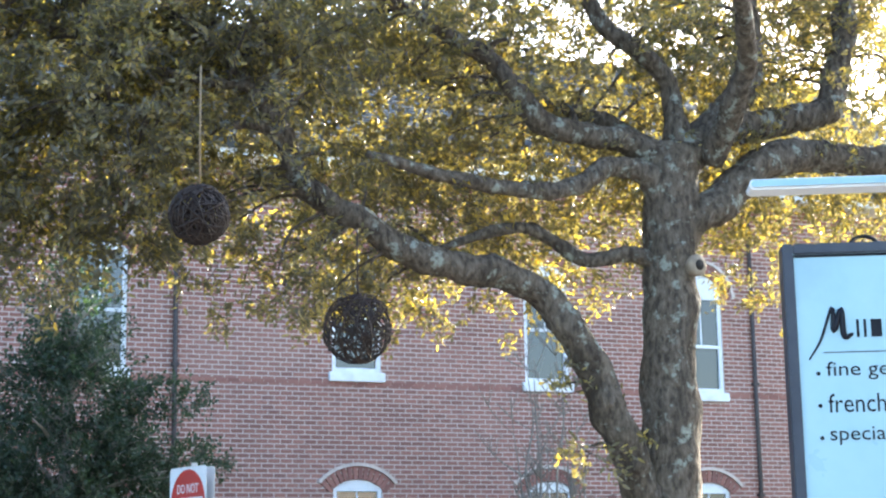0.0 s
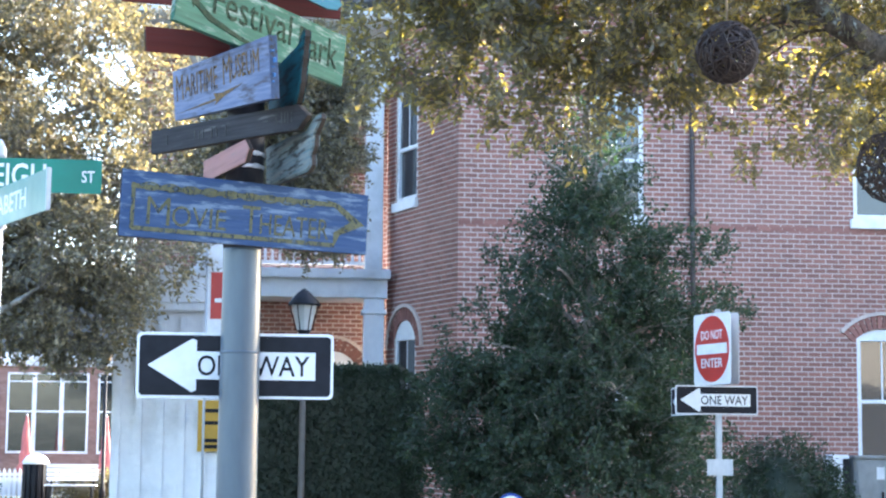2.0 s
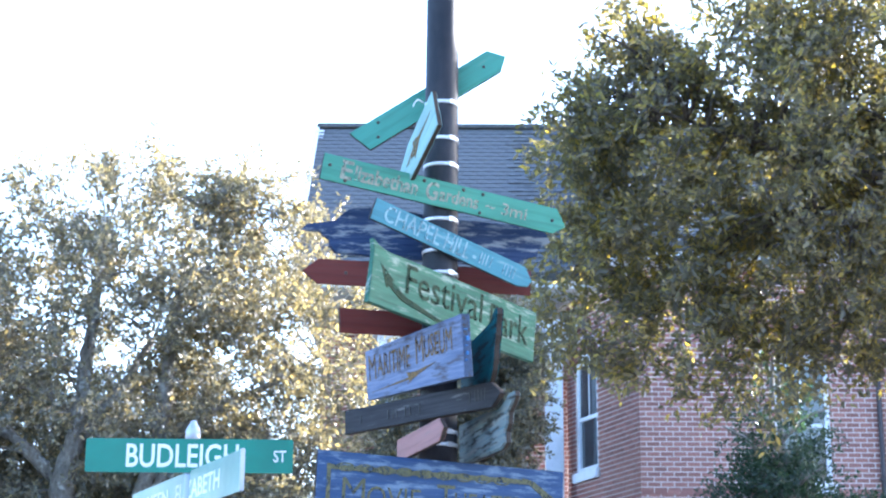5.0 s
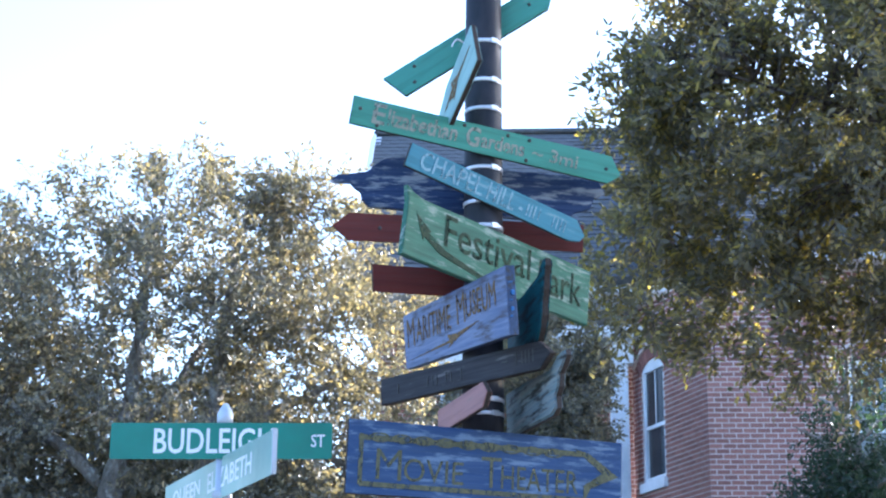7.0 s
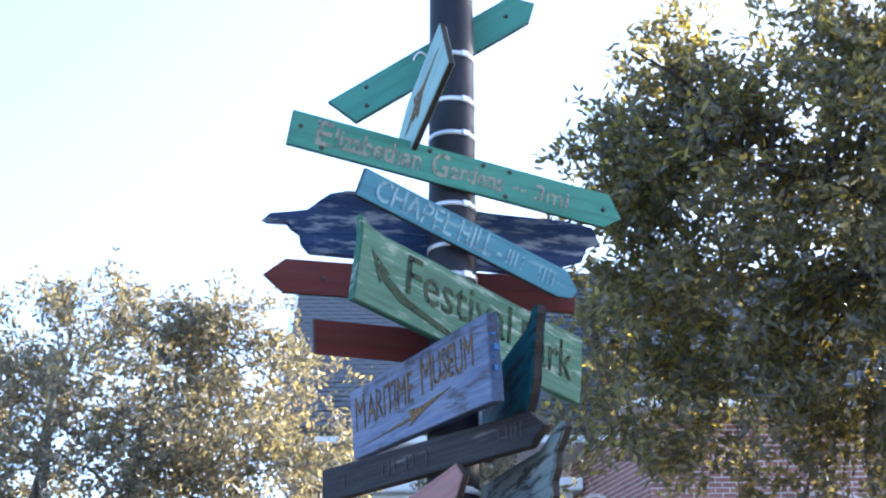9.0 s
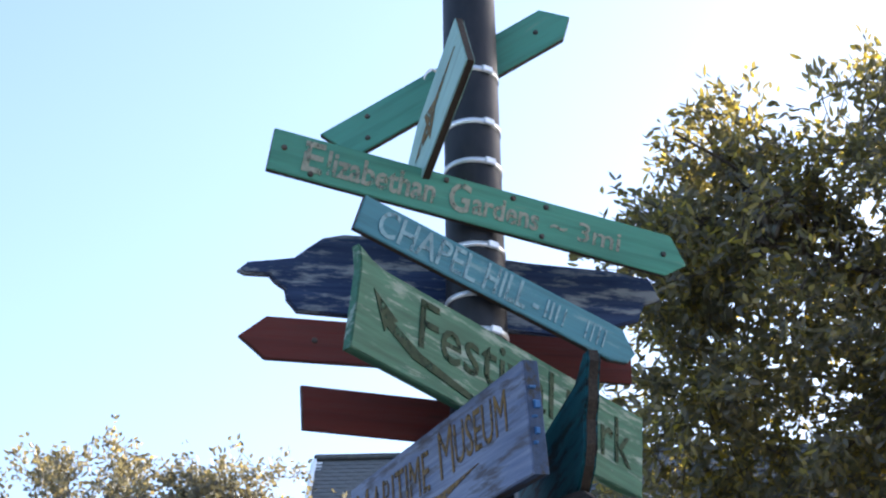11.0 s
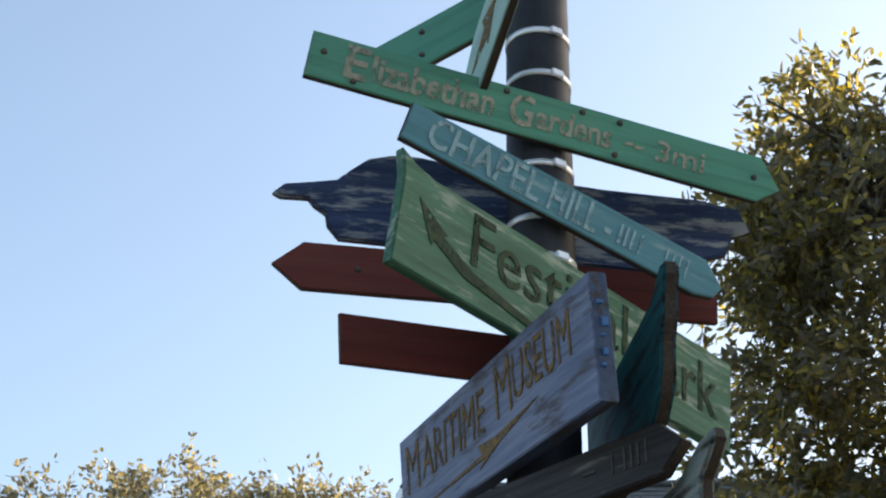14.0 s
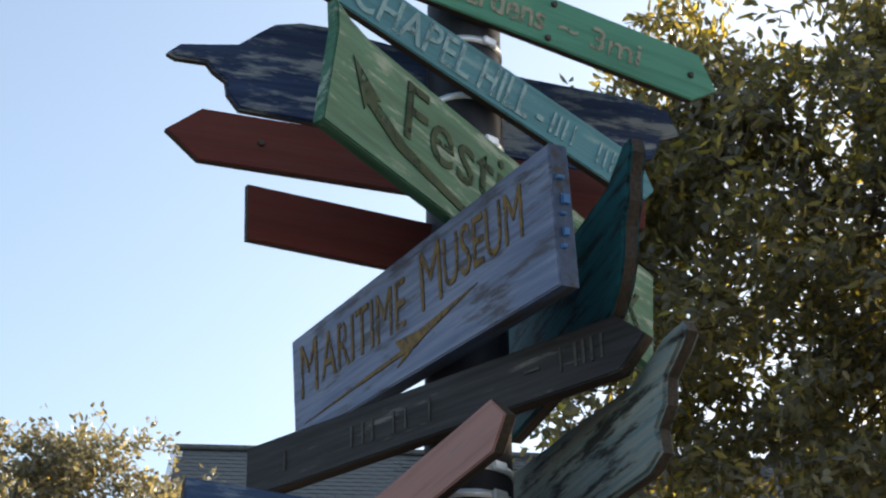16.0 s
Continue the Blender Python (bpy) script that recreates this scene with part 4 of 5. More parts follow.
def house_window(wall, x0, x1, z0, z1, arch=0.0, header=True):
    """White sash window set into an opening; arch: rise of its curved head."""
    # backing box: the dark of the room is put into its colour
    w = part("window", box(x0 + 0.001, x1 - 0.001, 0.10, 0.14, z0, z1), DEEP_SHADE, wall, "white sash window with reflecting panes")
    n = 14
    def head(xa, xb, spring, rise):
        return [(xb - (xb - xa) * i / n, spring + rise * math.sin(math.acos(max(-1, min(1, 1 - 2 * i / n))))) for i in range(n + 1)]
    spring = z1 - arch
    fw = 0.075
    bm = bmesh.new()
    box(x0, x0 + fw, 0.02, 0.099, z0, spring, 0.006, bm)
    box(x1 - fw, x1, 0.02, 0.099, z0, spring, 0.006, bm)
    box(x0 + fw, x1 - fw, 0.022, 0.098, z0, z0 + fw, 0.006, bm)
    part("frame", bm, WHITE, w)
    if arch:
        # filled head: white panel over the sash, brick spandrels beside it
        part("arch_panel", slab([(x0, spring - 0.03), (x1, spring - 0.03)] + head(x0, x1, spring, arch * 0.98), 0.015, 0.095), WHITE, w)
        sp = bmesh.new()
        hd = head(x0, x1, spring, arch)
        mid = n // 2
        for pts in ([(x1, z1)] + hd[:mid + 1][::-1], [(x0, z1)] + hd[mid:][::-1]):
            me = bpy.data.meshes.new("tmp")
            s2 = slab(pts, -0.005, 0.09)
            s2.to_mesh(me)
            s2.free()
            sp.from_mesh(me)
            bpy.data.meshes.remove(me)
        part("spandrel", sp, BRICK, w)
    else:
        part("head_rail", box(x0 + fw, x1 - fw, 0.022, 0.098, z1 - fw, z1), WHITE, w)
    top = spring - (0.06 if arch else fw)
    zm = (z0 + top) / 2
    part("meeting_rail", box(x0 + fw, x1 - fw, 0.028, 0.075, zm - 0.03, zm + 0.03, 0.004), WHITE, w)
    for a, b, yy in ((z0 + fw, zm - 0.03, 0.07), (zm + 0.03, top + 0.02, 0.05)):
        part("pane", box(x0 + fw, x1 - fw, yy, yy + 0.006, a, b), GLASS, w)
    part("glazing_bar", box((x0 + x1) / 2 - 0.012, (x0 + x1) / 2 + 0.012, 0.04, 0.056, zm + 0.03, top + 0.02), WHITE, w)
    part("sill", box(x0 - 0.06, x1 + 0.06, -0.07, 0.1, z0 - 0.16, z0 - 0.002, 0.01), WHITE, w)
    if header:
        cx, half = (x0 + x1) / 2, (x1 - x0) / 2
        rise = max(arch, 0.12)
        R = (half * half + rise * rise) / (2 * rise)
        cz = z1 - R
        a0 = math.asin(min(1, (half + 0.06) / R)) if R > half + 0.06 else math.pi / 2
        num = max(9, int(2 * a0 * R / 0.078))
        for k in range(num):
            a = -a0 + 2 * a0 * (k + 0.5) / num
            part("brick", box(-a0 * R / num + 0.006, a0 * R / num - 0.006, -0.022, 0.02, R + 0.004, R + 0.215), BRICK, w,
                 m=pose(cx, 0, cz, 0, math.degrees(a), 0))
        pts = [(cx + (R + 0.22) * math.sin(-a0 + 2 * a0 * i / 16), cz + (R + 0.22) * math.cos(-a0 + 2 * a0 * i / 16)) for i in range(17)]
        pts2 = [(cx + (R + 0.275) * math.sin(-a0 + 2 * a0 * i / 16), cz + (R + 0.275) * math.cos(-a0 + 2 * a0 * i / 16)) for i in range(17)]
        part("drip_mould", slab(pts + pts2[::-1], -0.05, 0.01), MORTAR, w)


X0 = 3.0
WIN = [  # left, right, sill, top, rise of the head
    (9.37, 10.22, 1.36, 3.44, 0.16), (9.36, 10.22, 5.20, 7.25, 0.16), (12.87, 13.72, 1.36, 3.44, 0.16), (12.87, 13.72, 5.13, 7.2, 0.16),
    (16.02, 16.86, 1.36, 3.44, 0.16), (16.02, 16.86, 5.05, 7.20, 0.42), (5.1, 5.95, 5.15, 7.2, 0.16), (5.1, 5.95, 1.36, 3.44, 0.16),
    (19.6, 20.45, 1.36, 3.44, 0.16), (19.6, 20.45, 5.1, 7.1, 0.16)]
ops = [(a - X0, b - X0, c, d) for a, b, c, d, r in WIN]
front = brick_wall("wall_front", pose(3.0, 18.5, 0), 20.0, 8.6, ops, 0.3, single=(5.3, 8.5, 3.75, 4.98))
for (a, b, c, d), (_, _, _, _, r) in zip(ops, WIN):
    house_window(front, a, b, c, d, r)
SA = -70
sdx, sdy = math.cos(radians(SA)) * 2.75, math.sin(radians(SA)) * 2.75
side = brick_wall("wall_side", pose(3.0 - sdx, 18.5 - sdy, 0, 0, 0, SA), 2.745, 8.6, [(0.35, 1.2, 1.5, 3.6), (0.35, 1.2, 5.6, 7.6)], 0.3)
house_window(side, 0.35, 1.2, 1.5, 3.6, 0.30)
house_window(side, 0.35, 1.2, 5.6, 7.6, 0.16)
wing = brick_wall("wall_wing", pose(-2.3, 22.6, 0), 4.6, 9.4, [(3.0, 3.95, 0.2, 3.2)], 0.3)
house_window(wing, 3.0, 3.95, 0.2, 3.2, 0.35)
part("wall_rear", box(-2.3, 23.0, 30.0, 30.3, 0, 8.6), BRICK, house, m=BH)
part("wall_end", box(22.7, 23.0, 18.82, 29.99, 0, 8.6), BRICK, house, m=BH)
part("wall_wing_end", box(-2.3, -2.0, 22.92, 29.99, 0, 9.4), BRICK, house, m=BH)
for x in (6.72, 17.48):
    dp = tube("downpipe", [(x - 3.0, -0.06, 0.1, 0.04), (x - 3.0, -0.06, 8.4, 0.04)], COPPER, house, 10, 1)
    for z in (1.2, 3.2, 5.2, 7.2):
        part("pipe_strap", box(x - 3.06, x - 2.94, -0.105, -0.004, z, z + 0.05, 0.004), COPPER, dp)
part("eave", box(2.6, 23.4, 18.02, 18.6, 8.602, 8.80, 0.02), WHITE, house, "white boxed eave", BH)
part("eave_wing", box(-2.7, 2.6, 20.02, 22.6, 8.62, 8.80, 0.02), WHITE, house, "white boxed eave", BH)


def roof_plane(name, x0, x1, ye, ze, yr, zr, single=0):
    """A slope from eave to ridge, laid with stepped shingles."""
    run = math.hypot(yr - ye, zr - ze)
    tilt = math.degrees(math.atan2(zr - ze, yr - ye))
    m = BH @ pose(x0, ye, ze, tilt, 0, 0)
    base = part(name, box(0, x1 - x0, 0, run, -0.16, 0), SHINGLE, house, "grey slate shingle roof", m)
    rng = random.Random(7)
    tiles = []
    exp = 0.165
    for j in range(int(run / exp)):
        off = (j % 2) * 0.14
        for i in range(int((x1 - x0) / 0.28) + 1):
            a, b = max(0, i * 0.28 - off), min(x1 - x0, i * 0.28 - off + 0.266)
            if b - a > 0.05:
                tiles.append((a, b, j * exp, rng.uniform(0.012, 0.036)))
    tiles.sort(key=lambda t: (-t[2], t[0]))
    one = tiles[:0]
    rest = tiles
    if single:
        one = [t for t in tiles if t[0] < 3.6 and t[1] - t[0] > 0.264][:single]
        chosen = set(one)
        rest = [t for t in tiles if t not in chosen]
        PENDING_TILES.append((base, one))
    v, f = [], []
    for a, b, y, h in rest:
        k = len(v)
        v += [(a, y, h), (b, y, h), (b, y + 0.18, 0.004), (a, y + 0.18, 0.004), (a, y, 0), (b, y, 0)]
        f += [(k, k + 1, k + 2, k + 3), (k + 4, k + 5, k + 1, k), (k + 4, k, k + 3), (k + 5, k + 2, k + 1)]
    s = part("shingling", mesh_of("shingling", v, f, SHINGLE), None, base)
    s["kind"] = "stuff"
    return base


PENDING_TILES = []
roof_plane("roof_wing", -2.55, 2.58, 19.9, 8.85, 24.0, 12.85, 300)
roof_plane("roof_front", 2.58, 23.4, 17.9, 8.85, 24.0, 12.85)
part("roof_rear", slab([(-2.55, 12.80), (23.4, 12.80), (23.4, 8.7), (-2.55, 8.7)], 0, 0.15), SHINGLE, house, "", BH @ Matrix.Translation((0, 24.1, 0)) @
     Matrix.Translation((0, 0, 12.8)) @ Matrix.Rotation(radians(57), 4, "X") @ Matrix.Translation((0, 0, -12.8)))
part("ridge", box(-2.6, 23.4, 23.9, 24.1, 12.83, 12.92, 0.02), SHINGLE, house, "", BH)
part("gable_wing", slab([(0, 0), (7.4, 0), (4.1, 3.95), (3.9, 3.95)], 0, 0.2), WHITE, house, "white boarded gable", BH @ pose(-2.45, 20.0, 8.82, 0, 0, 90))
part("rake_board", box(0, 5.75, -0.03, 0.03, -0.02, 0.20), WHITE, house, "", BH @ pose(-2.58, 19.9, 8.66, 0, 0, 90) @ pose(0, 0, 0, 0, -44.3, 0))

# porch
porch = thing("porch", pose(0.6, 20.8, 0), "two-storey white timber porch with a balustrade", "porch")
PB = Matrix.Translation((0.6, 20.8, 0)).inverted()
part("beam", box(-1.2, 2.05, 20.72, 20.98, 3.99, 4.30, 0.01), WHITE, porch, m=PB)
part("cornice", box(-1.25, 2.10, 20.62, 21.0, 4.302, 4.47, 0.02), WHITE, porch, m=PB)
part("deck", box(-1.2, 2.05, 20.99, 22.58, 4.05, 4.40), WHITE, porch, "pale porch ceiling", PB)
for x in (1.66, -1.15):
    part("column", box(x, x + 0.34, 20.74, 21.04, 0.2, 3.98, 0.015), WHITE, porch, m=PB)
    part("capital", box(x - 0.04, x + 0.38, 20.70, 21.08, 3.72, 3.80, 0.01), WHITE, porch, m=PB)
    part("upper_column", box(x, x + 0.30, 20.74, 21.0, 4.48, 7.6, 0.015), WHITE, porch, m=PB)
part("step_floor", box(-1.3, 2.1, 20.6, 22.58, 0, 0.198), CONCRETE, porch, m=PB)
for z in (4.55, 4.90):
    part("hand_rail", box(-0.80, 1.655, 20.82, 20.90, z, z + 0.06, 0.006), WHITE, porch, m=PB)
for k in range(20):
    part("baluster", box(-0.76 + k * 0.122, -0.715 + k * 0.122, 20.84, 20.88, 4.612, 4.898), WHITE, porch, m=PB)
part("upper_beam", box(-1.2, 2.05, 20.72, 20.98, 7.602, 8.0), WHITE, porch, m=PB)
part("upper_roof", box(-1.35, 2.2, 20.5, 22.58, 8.002, 8.2, 0.02), WHITE, porch, m=PB)


# ---- cream building across the street behind, seen only as a reflection ----
CREAM = surface("cream_siding", (0.50, 0.47, 0.40), (0.44, 0.41, 0.35), 6, 0.8, (1, 1, 5), 0.3, gloss=0.2)
back = thing("cream_building", pose(8, -30, 0), "cream two-storey building closing the street behind", "building")
part("wall", box(0, 34, -8, 0, 4.302, 8.2), CREAM, back)
# unseen dark storey, added so that the lower window panes mirror something dark
part("dark_base", box(0, 34, -7.9, -0.1, 0, 4.3), SHINGLE, back, "unseen dark grey storey added for dark reflections")
part("roof", slab([(-0.3, 8.202), (34.3, 8.202), (32, 10.2), (2, 10.2)], -8.3, 0.3), SHINGLE, back)
for k in range(7):
    for z in (5.0,):
        w = part("window", box(1.8 + k * 4.7, 3.2 + k * 4.7, 0.002, 0.06, z, z + 2.1), WHITE, back)
        part("pane", box(1.92 + k * 4.7, 3.08 + k * 4.7, 0.062, 0.07, z + 0.12, z + 1.98), GLASS, w)


# ---- plants ----
def leaf_mesh(name, pos, axis, length, width, seed, mat):
    """Folded leaves, one island each."""
    rng = np.random.default_rng(seed)
    n = len(pos)
    a = axis / np.linalg.norm(axis, axis=1, keepdims=True)
    r = rng.normal(size=(n, 3))
    b = np.cross(a, r)
    b /= np.linalg.norm(b, axis=1, keepdims=True) + 1e-9
    c = np.cross(a, b)
    L = length * rng.uniform(0.65, 1.25, (n, 1))
    Wd = width * rng.uniform(0.75, 1.2, (n, 1))
    prof = ((0, 0), (0.34, 0.5), (0.72, 0.40), (1.0, 0), (0.72, -0.40), (0.34, -0.5))
    v = np.empty((n, 6, 3))
    for i, (s, w) in enumerate(prof):
        v[:, i] = pos + a * L * s + b * Wd * w + c * Wd * abs(w) * 0.45
    me = bpy.data.meshes.new(name)
    me.vertices.add(n * 6)
    me.vertices.foreach_set("co", v.reshape(-1).astype(np.float32))
    idx = (np.arange(n)[:, None] * 6 + np.array([0, 1, 2, 3, 0, 3, 4, 5])[None]).reshape(-1)
    me.loops.add(n * 8)
    me.loops.foreach_set("vertex_index", idx.astype(np.int32))
    me.polygons.add(n * 2)
    me.polygons.foreach_set("loop_start", (np.arange(n * 2) * 4).astype(np.int32))
    me.materials.append(mat)
    me.update(calc_edges=True)
    return me


def twigs_in(blobs, count, seed, gap=-0.15, grain=1.1, shell=0.55, drop=0.15):
    """Twig feet and directions inside ellipsoids (centre, radii, weight), thinned by noise so that gaps stay open."""
    rng = random.Random(seed)
    weights = [b[2] * (b[1][0] * b[1][1] * b[1][2]) ** 0.67 for b in blobs]
    out = []
    while len(out) < count:
        c, r, _ = rng.choices(blobs, weights)[0]
        d = Vector((rng.gauss(0, 1), rng.gauss(0, 1), rng.gauss(0, 1))).normalized()
        k = shell + (1.06 - shell) * rng.random() ** 0.7
        p = Vector((c[0] + d.x * r[0] * k, c[1] + d.y * r[1] * k, c[2] + d.z * r[2] * k))
        if noise.noise(p * grain + Vector((seed, 0, 0))) + 0.5 * noise.noise(p * grain * 2.7) < gap:
            continue
        way = Vector((d.x + rng.gauss(0, 0.6), d.y + rng.gauss(0, 0.6), d.z * 0.8 - drop + rng.gauss(0, 0.5))).normalized()
        out.append((p, way))
    return out


def crown(parent, blobs, count, per, length, width, twig, seed, mat, gap=-0.15, grain=1.1, shell=0.55, drop=0.15, scatter=0.035, wood=TWIG):
    tw = twigs_in(blobs, count, seed, gap, grain, shell, drop)
    rng = np.random.default_rng(seed)
    P = np.array([p[:] for p, _ in tw])
    D = np.array([d[:] for _, d in tw])
    t = rng.uniform(0.1, 1.0, (len(tw), per))
    size = twig * rng.uniform(0.6, 1.3, (len(tw), 1))
    pos = P[:, None] + D[:, None] * (t * size)[..., None] + rng.normal(0, scatter, (len(tw), per, 3))
    ax = D[:, None] * 0.7 + rng.normal(0, 0.65, (len(tw), per, 3))
    part("crown", leaf_mesh("crown", pos.reshape(-1, 3), ax.reshape(-1, 3), length, width, seed, mat), None, parent, "dense small leaves")
    v, f = [], []
    for (p, d), s in zip(tw[::2], size[::2, 0]):
        q = p + d * s
        tube_into(v, f, [(*(p - d * s * 0.3), 0.004), (*q, 0.002)], 3)
    part("twig_spray", mesh_of("twig_spray", v, f, wood), None, parent)["kind"] = "stuff"
    return tw


def limbs(parent, name, lines, mat, sides=10, rough=0.5, steps=5, smooth=True):
    v, f = [], []
    for ln in lines:
        tube_into(v, f, smooth_line(ln, steps), sides, rough)
    return part(name, mesh_of(name, v, f, mat), None, parent, smooth=smooth)


def each_limb(parent, lines, mat, m, sides=12, rough=0.45, steps=6):
    for ln in lines:
        bent = [ln[0]] + [(*(Vector(q[:3]) + noise.noise_vector(Vector(q[:3]) * 3.1) * min(0.045, q[3] * 0.6)), q[3]) for q in smooth_line(ln, 3)[1:]]
        limbs(parent, "limb", [bent], mat, sides, rough, steps).matrix_local = m


def feeders(lines, twigs, count, seed, r0=0.022):
    """Thin branches from the limbs to the leaves."""
    rng = random.Random(seed)
    pts = [Vector(q[:3]) for ln in lines for q in smooth_line(ln, 4)[3:]]
    out = []
    for p, d in rng.sample(twigs, min(count, len(twigs))):
        s = min(pts, key=lambda q: (q - p).length + 0.8 * max(0, q.z - p.z))
        L = (p - s).length
        if L > 0.95 or p.z < s.z - 0.5:
            continue
        mid = s.lerp(p, 0.5) + Vector((rng.gauss(0, 0.08), rng.gauss(0, 0.08), 0.10)) * L
        out.append([(*s, r0 * (0.5 + 0.35 * L)), (*mid, r0 * 0.6), (*p, 0.005)])
    return out


# live oak by the pavement
oak = thing("oak_tree", pose(6.72, 3.2, 0), "live oak with lichened limbs and olive, yellowing leaves", "tree")
BO = Matrix.Translation((6.72, 3.2, 0)).inverted()
OAK = [
    [(6.72, 3.2, 0, 0.33), (6.72, 3.2, 0.5, 0.265), (6.75, 3.2, 1.6, 0.245), (6.79, 3.2, 2.4, 0.235), (6.81, 3.2, 3.1, 0.215), (6.85, 3.2, 3.9, 0.205), (6.90, 3.2, 4.6, 0.20), (6.95, 3.2, 5.0, 0.19)],
    [(6.75, 3.2, 2.0, 0.14), (6.52, 3.15, 2.35, 0.15), (6.22, 3.1, 2.95, 0.135), (5.95, 3.1, 3.48, 0.125), (5.67, 3.1, 3.78, 0.12), (5.3, 3.05, 3.88, 0.115), (4.86, 3.0, 3.93, 0.11),
     (4.5, 3.0, 4.08, 0.10), (4.17, 3.0, 4.24, 0.09), (3.88, 3.0, 4.40, 0.085), (3.75, 3.05, 4.70, 0.075), (3.55, 3.1, 5.05, 0.06), (3.2, 3.2, 5.5, 0.04)],
    [(6.95, 3.2, 4.85, 0.13), (6.5, 3.2, 5.02, 0.10), (6.1, 3.15, 5.05, 0.095), (5.75, 3.1, 5.08, 0.09), (5.55, 3.1, 5.3, 0.08), (5.25, 3.1, 5.55, 0.07), (4.8, 3.1, 5.75, 0.055), (4.2, 3.0, 6.0, 0.035)],
    [(6.82, 3.2, 4.3, 0.12), (6.68, 3.15, 4.72, 0.10), (6.3, 3.1, 4.75, 0.08), (5.9, 3.0, 4.55, 0.07), (5.41, 2.9, 4.50, 0.06), (4.78, 2.8, 4.52, 0.05), (4.2, 2.7, 4.6, 0.03)],
    [(6.86, 3.2, 3.95, 0.08), (6.6, 3.2, 4.12, 0.07), (6.2, 3.3, 4.10, 0.055), (5.95, 3.3, 4.2, 0.05), (5.73, 3.3, 4.28, 0.045), (5.4, 3.3, 4.25, 0.04), (4.95, 3.3, 4.08, 0.025)],
    [(7.0, 3.2, 4.9, 0.13), (6.95, 3.2, 5.3, 0.085), (6.85, 3.2, 5.6, 0.08), (6.46, 3.2, 5.87, 0.07), (6.1, 3.2, 6.3, 0.05), (5.8, 3.2, 6.8, 0.03)],
    [(7.0, 3.2, 4.9, 0.16), (7.4, 3.2, 5.25, 0.15), (7.6, 3.2, 5.55, 0.13), (7.64, 3.2, 5.9, 0.12), (7.7, 3.2, 6.5, 0.09), (7.8, 3.2, 7.2, 0.05)],
    [(7.35, 3.2, 5.15, 0.14), (7.9, 3.2, 5.3, 0.12), (8.40, 3.2, 5.45, 0.12), (8.55, 3.2, 5.9, 0.11), (8.67, 3.2, 6.45, 0.09), (8.8, 3.2, 7.1, 0.05)],
    [(6.92, 3.2, 4.2, 0.15), (7.25, 3.15, 4.55, 0.15), (7.7, 3.1, 4.90, 0.14), (8.3, 3.1, 5.02, 0.13), (8.95, 3.1, 5.05, 0.12), (9.8, 3.0, 5.3, 0.09), (10.8, 2.9, 5.6, 0.05)],
    [(7.0, 3.2, 4.8, 0.12), (6.7, 3.8, 5.3, 0.09), (6.2, 4.6, 5.7, 0.07), (5.6, 5.2, 6.0, 0.04)],
    [(7.2, 3.1, 4.9, 0.11), (7.1, 2.4, 5.4, 0.08), (6.6, 1.7, 5.8, 0.06), (6.0, 1.2, 6.0, 0.035)],
    [(3.70, 3.05, 4.72, 0.045), (3.5, 3.0, 4.82, 0.035), (3.3, 3.0, 4.80, 0.03), (3.0, 3.0, 4.86, 0.02), (2.5, 3.1, 4.9, 0.012)],
    [(3.75, 3.05, 4.6, 0.05), (3.5, 3.0, 5.05, 0.04), (3.2, 3.0, 5.1, 0.035), (2.7, 3.1, 5.2, 0.028), (2.1, 3.1, 5.4, 0.018), (1.5, 3.1, 5.6, 0.01)],
]
limbs(oak, "trunk", OAK[:1], BARK, 26, 0.17, 8).matrix_local = BO
each_limb(oak, OAK[1:], BARK, BO, 12, 0.24)
OAK_BLOBS = [((2.4, 3.3, 5.25), (1.65, 1.3, 1.1), 1.1), ((2.7, 3.7, 5.5), (1.4, 1.1, 0.85), 0.8), ((4.5, 4.2, 5.5), (2.0, 1.6, 1.75), 0.85), ((6.9, 4.6, 6.3), (2.6, 2.0, 1.8), 1.1),
             ((9.4, 4.4, 5.9), (2.6, 1.9, 1.9), 0.9), ((3.4, 3.3, 5.8), (1.6, 1.3, 0.75), 1.2), ((5.8, 4.9, 4.7), (1.9, 1.1, 0.95), 0.7),
             ((1.60, 3.4, 4.6), (0.85, 0.8, 0.75), 0.8), ((2.7, 3.6, 4.5), (1.4, 1.2, 0.60), 0.55), ((1.2, 3.1, 5.8), (0.42, 0.4, 0.40), 1.6),
             ((0.92, 3.1, 5.42), (0.34, 0.35, 0.34), 1.7), ((1.65, 3.1, 6.12), (0.5, 0.45, 0.36), 1.6), ((2.3, 3.1, 6.28), (0.6, 0.45, 0.30), 1.6),
             ((1.1, 3.2, 4.75), (0.45, 0.5, 0.45), 0.9)]
# low hanging sprays
OAK_BLOBS += [((x, 3.0 + 0.06 * k, z), (rx, 0.45, rz), 0.62) for k, (x, z, rx, rz) in enumerate((
    (0.95, 4.2, 0.40, 0.42), (1.55, 4.0, 0.5, 0.34), (2.15, 3.9, 0.45, 0.34), (2.7, 4.1, 0.35, 0.28), (3.5, 3.72, 0.30, 0.30), (4.1, 3.85, 0.45, 0.30), (4.95, 3.75, 0.45, 0.30)))]
